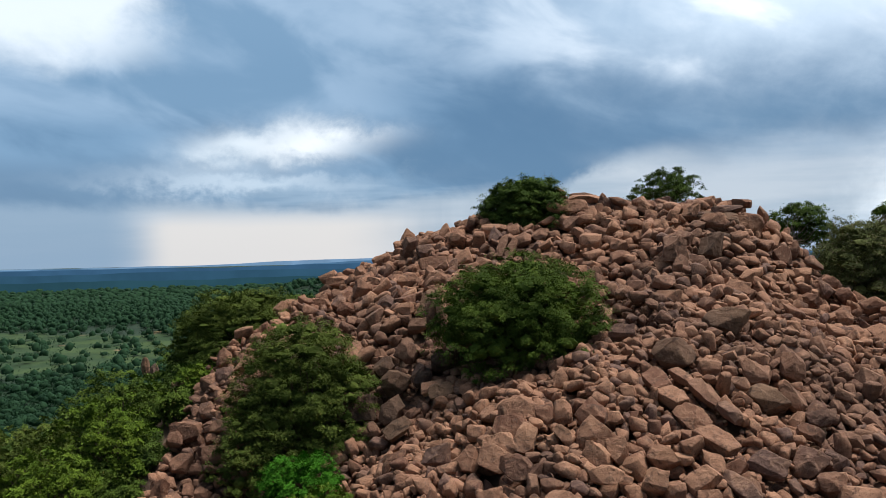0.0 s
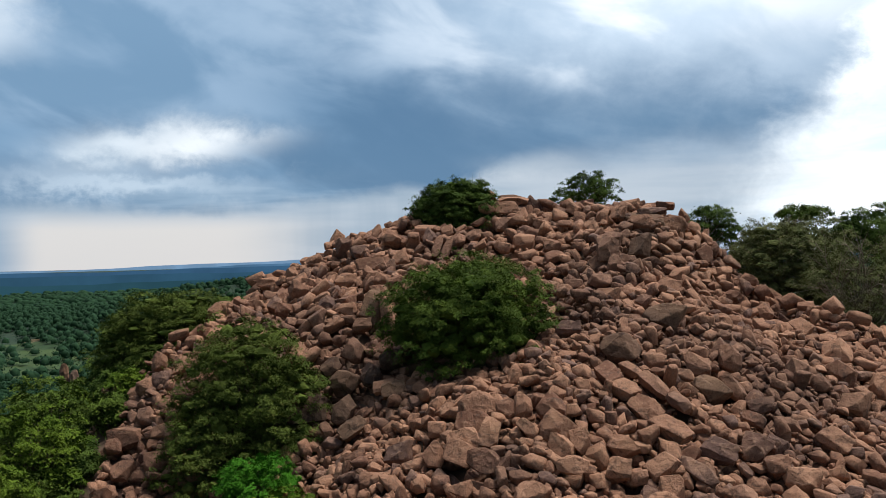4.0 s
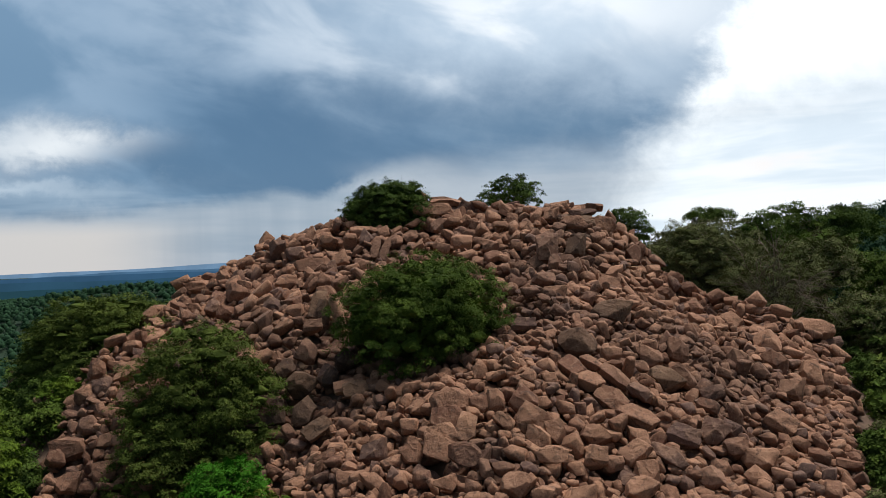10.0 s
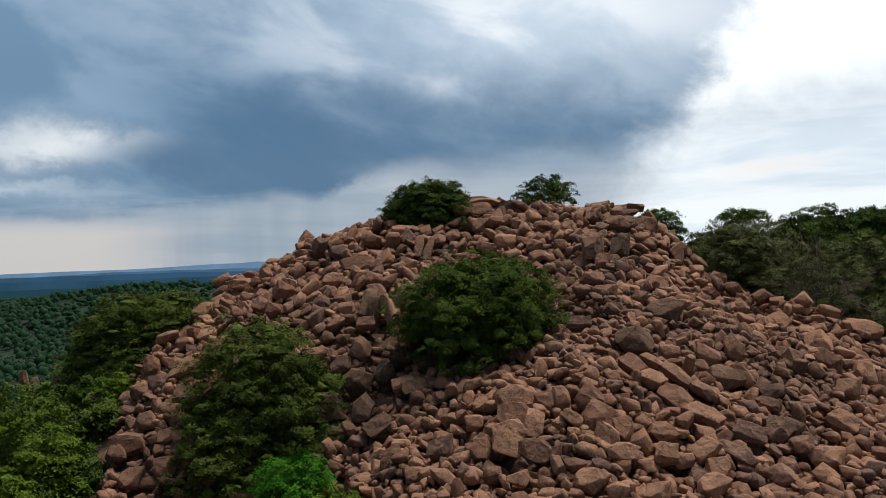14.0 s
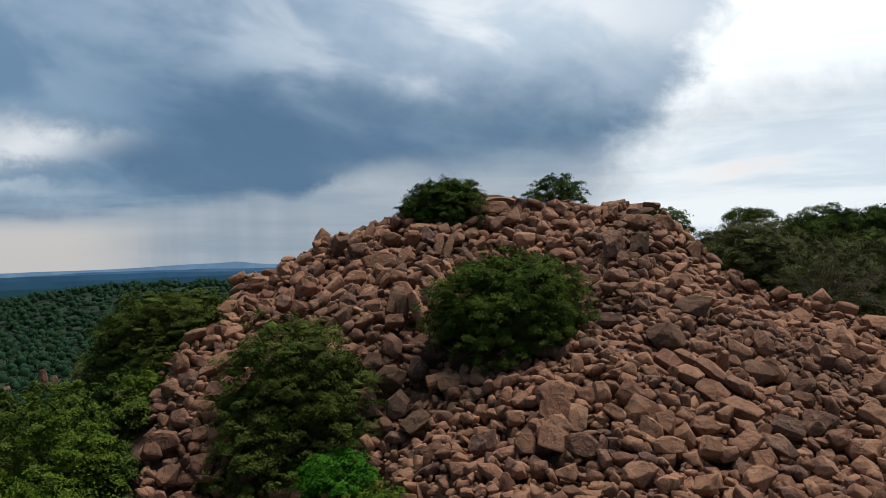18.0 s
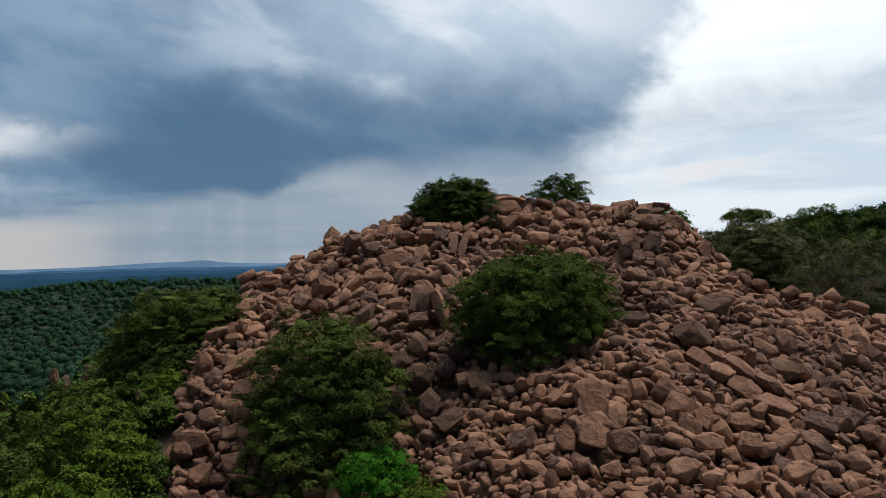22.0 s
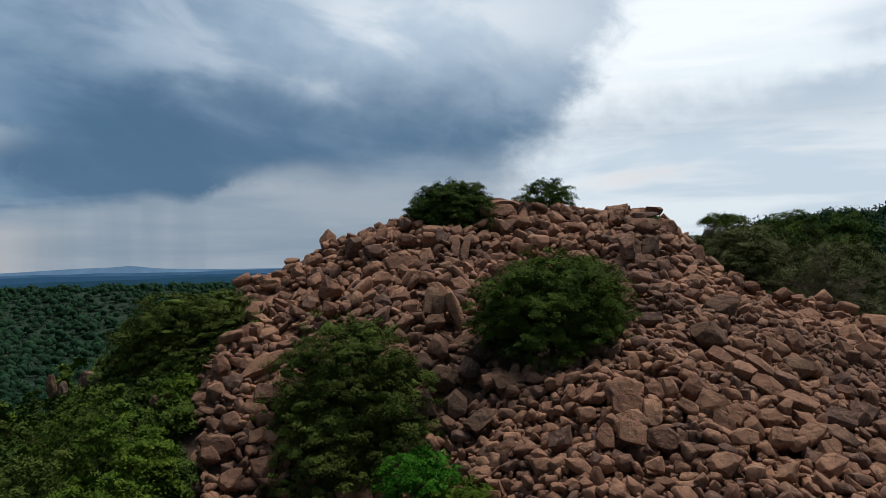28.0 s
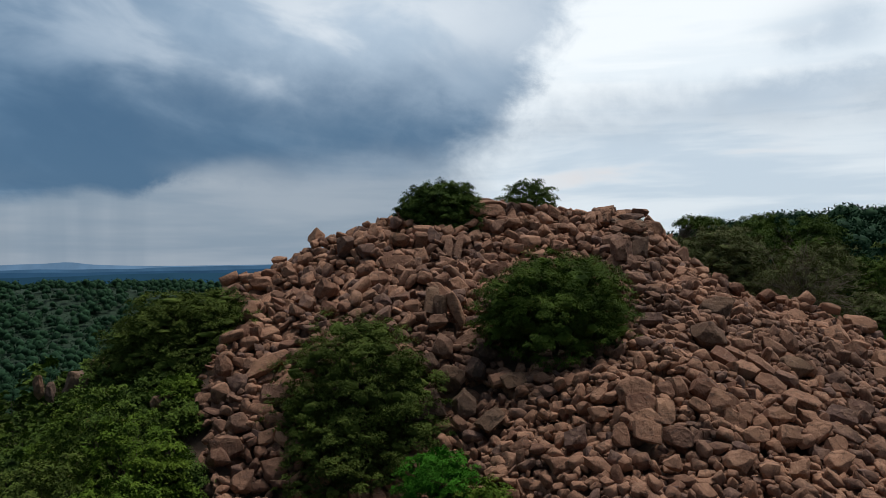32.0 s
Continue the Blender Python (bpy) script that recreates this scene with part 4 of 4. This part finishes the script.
def dome_lobes(rng, wide, tall, n, deep=None, flat=0.75, small=(0.11, 0.20)):
    """Lobes that fill a dome of that width, depth and height, standing on z = 0."""
    deep = deep or wide
    out = []
    for k in range(n):
        a = k * 2.399 + rng.uniform(-0.4, 0.4)
        q = math.sqrt((k + 0.5) / n)
        r = rng.uniform(*small)
        x, y = 0.5 * wide * (1 - r) * q * math.cos(a), 0.5 * deep * (1 - r) * q * math.sin(a)
        h = tall * (0.30 + 0.58 * math.sqrt(max(0, 1 - q * q)) + rng.uniform(-0.08, 0.06))
        out.append((x, y, h, wide * r, deep * r, min(wide, deep) * r * flat))
        while h > tall * 0.42:
            h -= tall * rng.uniform(0.2, 0.3)
            k2 = rng.uniform(1.0, 1.15)
            out.append((x * k2, y * k2, h, wide * r, deep * r, min(wide, deep) * r))
    return out


CORE = ico(2)


def tree_thing(name, label, category, rng, lobes, leaf, count, size, girth=0.16, bark=None, group="", root=(0, 0, 0), shell=0.62, droop=0.25, spray=0.62, rise=0.35):
    """A tree or bush: an empty at its foot with trunk and crown."""
    top = tagged(new(name), label, category, group)
    v, f = limbs(rng, root, lobes, girth, rise=rise)
    trunk = new("trunk", mesh_from("trunk", v, f, bark or BARK))
    trunk.parent = top
    v, f = leaf_cloud(rng, lobes, count, size, droop, shell, spray)
    if count > 30000:
        # solid lumps added inside the crown, so that no light falls straight through
        cv, cf = CORE
        vs, fs = [v], [f]
        for X, Y, Z, a, b, c in lobes:
            w = rng.normal(size=(3, 3)) * 2.4
            lump = 0.27 + 0.04 * np.sin(cv @ w.T + rng.uniform(0, 6, 3)).sum(1) + rng.uniform(-0.05, 0.05, len(cv))
            fs.append(cf + sum(len(q) for q in vs))
            vs.append(cv * lump[:, None] * (a, b, c) + (X, Y, Z))
        v, f = np.concatenate(vs), np.concatenate(fs)
    crown = new("crown", mesh_from("crown", v, f, leaf, False))
    crown.parent = top
    return top


def place(ob, x, y, z=None, turned=0.0):
    ob.matrix_world = pose(x, y, float(land(x, y)) if z is None else z, 0, 0, turned) @ Matrix.Diagonal((*ob.scale, 1))
    return ob


def build_main_trees():
    rng = np.random.default_rng(31)
    # the round bush in the gully
    place(tree_thing("bush", "large round dark green bush growing among the boulders", "bush", rng, dome_lobes(rng, 12.0, 7.8, 44, 9.4), LEAF, 105000, 0.08, 0.22, spray=0.46, shell=0.5), -6.5, 59.0, -7.6)
    # the tall bush lower down
    place(tree_thing("bush", "tall olive-green bush beside the lower rock spur", "bush", rng, dome_lobes(rng, 11.4, 11.9, 54, 9.0) + [(x - 0.9, y - 3.4, z - 1.4, a, b, c) for x, y, z, a, b, c in dome_lobes(rng, 7.4, 8.0, 34, 5.6)], LEAF_OLIVE, 125000, 0.08, 0.22, spray=0.46, shell=0.5), -20.8, 54.4, -15.4)
    # summit bush and tree
    place(tree_thing("bush", "broad dark green bush on the rocky summit", "bush", rng, dome_lobes(rng, 9.2, 5.6, 46, 6.0), LEAF_DARK, 80000, 0.085, 0.16, spray=0.42, shell=0.45), -13.2, 81.4, 1.9)
    place(tree_thing("bush", "small green bush on the summit's edge", "bush", rng, dome_lobes(rng, 2.4, 1.6, 10), LEAF, 1500, 0.12, 0.05), -20.3, 84.0, 1.9)
    lobes = [(x, y, z + 1.1, a, b, c * 0.7) for x, y, z, a, b, c in dome_lobes(rng, 7.4, 4.2, 26, 5.5) if z > 1.0]
    place(tree_thing("tree", "small spreading tree with an open crown behind the summit", "tree", rng, lobes, LEAF_DARK, 16000, 0.10, 0.17, spray=0.45), -2.0, 95.0, 3.6)
    # feathery bright bush at the foot
    place(tree_thing("bush", "bright green feathery shrub at the foot of the rocks", "shrub", rng, dome_lobes(rng, 4.6, 3.2, 22), LEAF_BRIGHT, 18000, 0.08, 0.07, spray=0.36), -16.0, 46.8, -14.2)
    place(tree_thing("bush", "light green low shrub below the boulders", "shrub", rng, dome_lobes(rng, 6.0, 2.8, 22), LEAF_LIME, 20000, 0.08, 0.07, spray=0.36), -13.6, 44.4, -15.6)
    # the tree on the shoulder
    place(tree_thing("tree", "wide green tree standing on the hill's shoulder", "tree", rng, dome_lobes(rng, 15.6, 9.0, 60, 10.0, flat=0.55), LEAF_OLIVE, 120000, 0.09, 0.22, spray=0.5, shell=0.5), -33.6, 65.2, -11.0)
    place(tree_thing("tree", "dark green tree beside the hill's shoulder", "tree", rng, dome_lobes(rng, 8.0, 5.6, 30, 7.0), LEAF_DARK, 24000, 0.12, 0.2, spray=0.5), -39.0, 65.5, -12.6)
    # scrub below the spur
    for x, y, wide, tall, leaf, label in ((-34.0, 49.5, 7.0, 6.2, LEAF_LIME, "light green scrub tree below the rock spur"), (-37.0, 54.0, 8.0, 6.0, LEAF, "green scrub tree below the rock spur"),
                                          (-37.5, 46.5, 8.5, 6.4, LEAF_OLIVE, "olive-green scrub tree below the rock spur"), (-33.0, 43.5, 7.0, 6.0, LEAF_LIME, "light green scrub tree below the rock spur"),
                                          (-39.5, 59.5, 7.0, 4.6, LEAF_LIME, "bright green shrub beside the shoulder tree"), (-44.6, 63.4, 4.6, 3.6, LEAF_LIME, "light green shrub below the standing stones"),
                                          (24.6, 57.5, 4.2, 2.8, LEAF_DUSTY, "dusty green shrub at the edge of the boulders"), (26.2, 63.5, 4.6, 3.2, LEAF, "green shrub at the edge of the boulders"), (22.4, 51.6, 4.2, 2.8, LEAF_DARK, "low dark green shrub at the edge of the boulders"),
                                          (21.8, 54.8, 3.4, 2.4, LEAF, "low green shrub at the edge of the boulders"), (20.2, 48.4, 3.4, 2.4, LEAF_DUSTY, "dusty green shrub at the edge of the boulders"), (26.6, 68.6, 4.4, 3.4, LEAF_DARK, "dark green shrub at the edge of the boulders"), (-32.8, 55.2, 3.4, 2.6, LEAF, "low green shrub beside the rock spur"), (-31.6, 50.6, 3.2, 2.6, LEAF_DARK, "low dark green shrub beside the rock spur"), (-33.2, 58.4, 3.0, 2.2, LEAF_LIME, "light green shrub beside the rock spur"), (-29.8, 46.6, 3.2, 2.6, LEAF, "low green shrub beside the rock spur"),
                                          (-35.0, 52.0, 4.4, 3.4, LEAF, "low green shrub beside the rock spur"), (-35.8, 61.0, 4.5, 3.2, LEAF_DARK, "low dark green shrub beside the rock spur"),
                                          (-32.4, 47.6, 3.6, 3.0, LEAF, "low green shrub beside the rock spur"), (-32.8, 70.6, 3.4, 2.6, LEAF, "low green shrub beside the rocks"), (-34.0, 74.6, 4.2, 3.2, LEAF_DARK, "low dark green shrub beside the rocks")):
        place(tree_thing("bush", label, "shrub", rng, dome_lobes(rng, wide, tall, 30), leaf, int(2.6e3 * wide), 0.11, 0.02 * wide, spray=0.48), x, y)
    # thicket at the edge of the boulders
    place(tree_thing("tree", "olive-brown thicket at the edge of the boulders", "tree", rng, dome_lobes(rng, 11.0, 9.4, 44, 8.0), LEAF_DUSTY, 70000, 0.085, 0.18, BARK_PALE, spray=0.5, shell=0.5), 16.2, 83.0, -6.6)
    lobes = dome_lobes(rng, 10.0, 9.6, 40, 8.0)
    bare = place(tree_thing("tree", "half-bare brown tree with pale twisted branches", "tree", rng, lobes, LEAF_DUSTY, 29000, 0.075, 0.24, BARK_PALE, spray=0.5), 22.0, 78.6, -8.4)
    for k in range(26):
        # pale boughs that fan out towards the open side
        a = rng.uniform(-2.9, -0.2)
        q = np.array([rng.normal() * 0.5, -1.0 + rng.normal() * 0.5, rng.uniform(2.6, 5.2)])
        v, f = [], []
        r = rng.uniform(0.04, 0.08)
        line, way = [q], np.array([math.cos(a), 0.8 * math.sin(a), rng.uniform(0.35, 1.0)])
        for _ in range(6):
            way = way + rng.normal(size=3) * 0.33
            way /= np.linalg.norm(way)
            line.append(line[-1] + way * rng.uniform(0.6, 1.0))
        tube(v, f, line, np.linspace(r, r * 0.25, 7), 6)
        for p in line[2:6]:
            for _ in range(3):
                w = way + rng.normal(size=3) * 0.7
                tube(v, f, [p, p + w * 0.6, p + w * 1.1 + rng.normal(size=3) * 0.3], [r * 0.4, r * 0.25, r * 0.1], 5)
        bough = new("bough", mesh_from("bough", np.concatenate(v), np.concatenate(f), BARK_PALE))
        bough.parent = bare
    # trees behind the ridge, their crowns above its edge
    def behind(x, y, top, wide, deep, leaf, label, flat=0.7, count=8000):
        lift = top - float(land(x, y)) - deep * 0.9
        lobes = [(X, Y, Z + lift, a, b, c * flat) for X, Y, Z, a, b, c in dome_lobes(rng, wide, deep, 24) if Z > deep * 0.34]
        place(tree_thing("tree", label, "tree", rng, lobes, leaf, count * 2, 0.12, 0.2, rise=0.86), x, y)

    behind(20.6, 100.5, 4.5, 5.6, 1.7, LEAF, "tall flat-crowned tree with layered foliage", 0.4, 3000)
    behind(10.8, 101.0, 4.6, 7.0, 6.5, LEAF_DARK, "dark green tree rising behind the ridge")
    behind(25.2, 97.0, 3.4, 7.0, 6.0, LEAF_DARK, "dark green tree rising behind the ridge")
    behind(30.5, 104.0, 4.6, 8.0, 6.5, LEAF, "green tree rising behind the ridge")
    behind(36.0, 101.0, 4.2, 8.0, 6.5, LEAF_DARK, "dark green tree rising behind the ridge")
    behind(15.8, 97.0, 1.6, 7.0, 5.0, LEAF_DUSTY, "olive-green tree rising behind the ridge")
    behind(29.0, 90.0, 1.0, 8.0, 6.5, LEAF, "green tree rising behind the ridge")
    behind(20.0, 90.0, 2.4, 9.0, 7.0, LEAF_DUSTY, "olive-green tree rising behind the ridge")
    behind(27.5, 84.0, 0.5, 8.0, 7.0, LEAF_DUSTY, "olive-green tree rising behind the ridge")
    behind(34.0, 86.0, -1.0, 8.0, 6.5, LEAF, "green tree rising behind the ridge")
    for x, y, top, leaf, label in ((40.5, 84.0, -0.6, LEAF, "leafy green tree beyond the thicket"), (45.0, 92.0, 2.6, LEAF_LIME, "light green tree beyond the thicket"),
                                   (37.5, 77.5, -3.6, LEAF_BRIGHT, "bright green tree beyond the thicket"), (32.5, 74.0, -6.5, LEAF, "leafy green tree beyond the thicket"),
                                   (29.0, 78.0, -4.2, LEAF_DUSTY, "dusty olive tree beyond the thicket")):
        behind(x, y, top, 8.5, 7.5, leaf, label, 0.85, 9000)


build_main_trees()
build_masts()


def build_wood():
    """The wood round the hill: copies of a few trees, each turned and sized."""
    rng = np.random.default_rng(47)
    kinds = []
    for leaf, label, wide, tall in ((LEAF, "leafy green forest tree below the hill", 7.5, 8.0), (LEAF_DARK, "dark green forest tree below the hill", 7.0, 9.0),
                                    (LEAF_LIME, "light green forest tree below the hill", 6.5, 7.0), (LEAF_OLIVE, "olive-green forest tree below the hill", 7.0, 7.5)):
        kinds.append(tree_thing("tree", label, "tree", rng, dome_lobes(rng, wide, tall, 26), leaf, 3600, 0.30, 0.18, group="wood round the hill"))
    spots = []
    for x, y in zip(rng.uniform(-80, 110, 5200), rng.uniform(30, 170, 5200)):
        if in_pile(np.array(x), np.array(y)) or not -0.62 * y - 24 < x < 0.62 * y + 14:
            continue
        if -27 < x < 23.5 and 30 < y < 97 or any(in_pile(np.array(x + i), np.array(y + j)) for i in (-2, 2) for j in (-2, 2)):
            continue
        if min(math.hypot(x + 32, y - 49.5), math.hypot(x + 37, y - 54), math.hypot(x + 37.5, y - 46.5), math.hypot(x + 31, y - 43.5), math.hypot(x + 39.5, y - 59.5)) < 3.5 or math.hypot(x + 33, y - 65) < 6 or math.hypot(x + 39, y - 65.5) < 4 or math.hypot(x - 21.6, y - 77.5) < 5 or math.hypot(x + 43.5, y - 69) < 4:
            continue
        near = 3.2 if x < -24 and y < 90 else 4.6 + 0.012 * y
        if all((x - a) ** 2 + (y - b) ** 2 > near ** 2 for a, b in spots):
            spots.append((x, y))
    spots.sort(key=lambda p: math.hypot(p[0], p[1]))
    first = set()
    for x, y in spots[:285]:
        k = int(rng.choice(4, p=(0.42, 0.3, 0.12, 0.16)))
        s = rng.uniform(0.75, 1.15) * (0.58 if x < -24 and y < 90 else 1.0)
        m = pose(x, y, float(land(x, y)) - 0.3, 0, 0, rng.uniform(0, 360))
        if k in first:
            ob = copy_thing(kinds[k], m)
            ob.scale = (s, s, s * rng.uniform(0.85, 1.1))
        else:
            first.add(k)
            kinds[k].matrix_world = m


build_wood()


def build_far_wood():
    """The forest of the plain and the far slopes, one sheet of crowns."""
    rng = np.random.default_rng(53)

    def crown(h, level, leaves, size, core=1.0):
        """A far crown: sprays of foliage round an uneven core."""
        v, f = ico(level)
        up = v[f].mean(1)[:, 2] > -0.45
        w = rng.normal(size=(5, 3)) * 2.6
        lump = 1 + sum(0.12 * np.sin(v @ k + j) for j, k in enumerate(w)) + rng.uniform(-0.1, 0.1, len(v))
        v = v * lump[:, None] * (3.0 * core, 3.0 * core, h * 0.33 * core) + (0, 0, h * 0.5)
        lobes = [(x, y, z, a * 1.2, b * 1.2, c) for x, y, z, a, b, c in dome_lobes(rng, 9.5, h * 0.88, 9) if z > h * 0.35]
        lv, lf = leaf_cloud(rng, lobes, leaves, size, 0.1, 0.55, level=0.05)
        return np.concatenate([v, lv]), np.concatenate([f[up], lf + len(v)])

    close = [crown(h, 2, 300, 0.34, 0.74) for h in (7.0, 8.0, 6.0, 9.0)]
    amid = [crown(h, 2, 110, 0.36, 0.72) for h in (7.0, 8.0, 6.0, 9.0)]
    away = [crown(h, 1, 34, 0.5, 0.8) for h in (6.5, 8.0, 5.5, 9.0)]
    last = [crown(h, 1, 8, 0.7, 1.2) for h in (6.5, 8.0, 5.5, 7.0)]
    verts, faces, base = [], [], 0
    for near, far, n, models, lo, hi, small in ((115, 340, 1350, close, 0.05, 0.68, 1.0), (140, 380, 4000, amid, -1.0, -0.1, 0.68), (380, 950, 8000, away, -1.0, -0.2, 0.9), (950, 1400, 4500, last, -1.0, -0.15, 1.0)):
        a = rng.uniform(lo, hi, n)
        d = np.sqrt(rng.uniform(near ** 2, far ** 2, n))
        x, y = d * np.sin(a), d * np.cos(a)
        # few trees stand in the grassland
        open_land = ((x + 420) / 150) ** 2 + ((y - 330) / 120) ** 2 + 0.35 * np.sin(x * 0.05 + 2 * np.sin(y * 0.03)) < 1
        keep = ~open_land | (rng.random(n) < 0.2)
        for X, Y in zip(x[keep], y[keep]):
            v, f = models[int(rng.integers(4))]
            t = rng.uniform(0, 6.283)
            s = rng.uniform(0.75, 1.3) * small
            c, q = math.cos(t) * s, math.sin(t) * s
            p = np.stack([v[:, 0] * c - v[:, 1] * q + X, v[:, 0] * q + v[:, 1] * c + Y, v[:, 2] * s + float(land(X, Y)) - 0.8], -1)
            verts.append(p)
            faces.append(f + base)
            base += len(p)
    ob = new("far_forest", mesh_from("far_forest", np.concatenate(verts), np.concatenate(faces), LEAF_FAR_HAZED))
    tagged(ob, "dense green forest over the plain and slopes", "forest", kind="stuff")


build_far_wood()
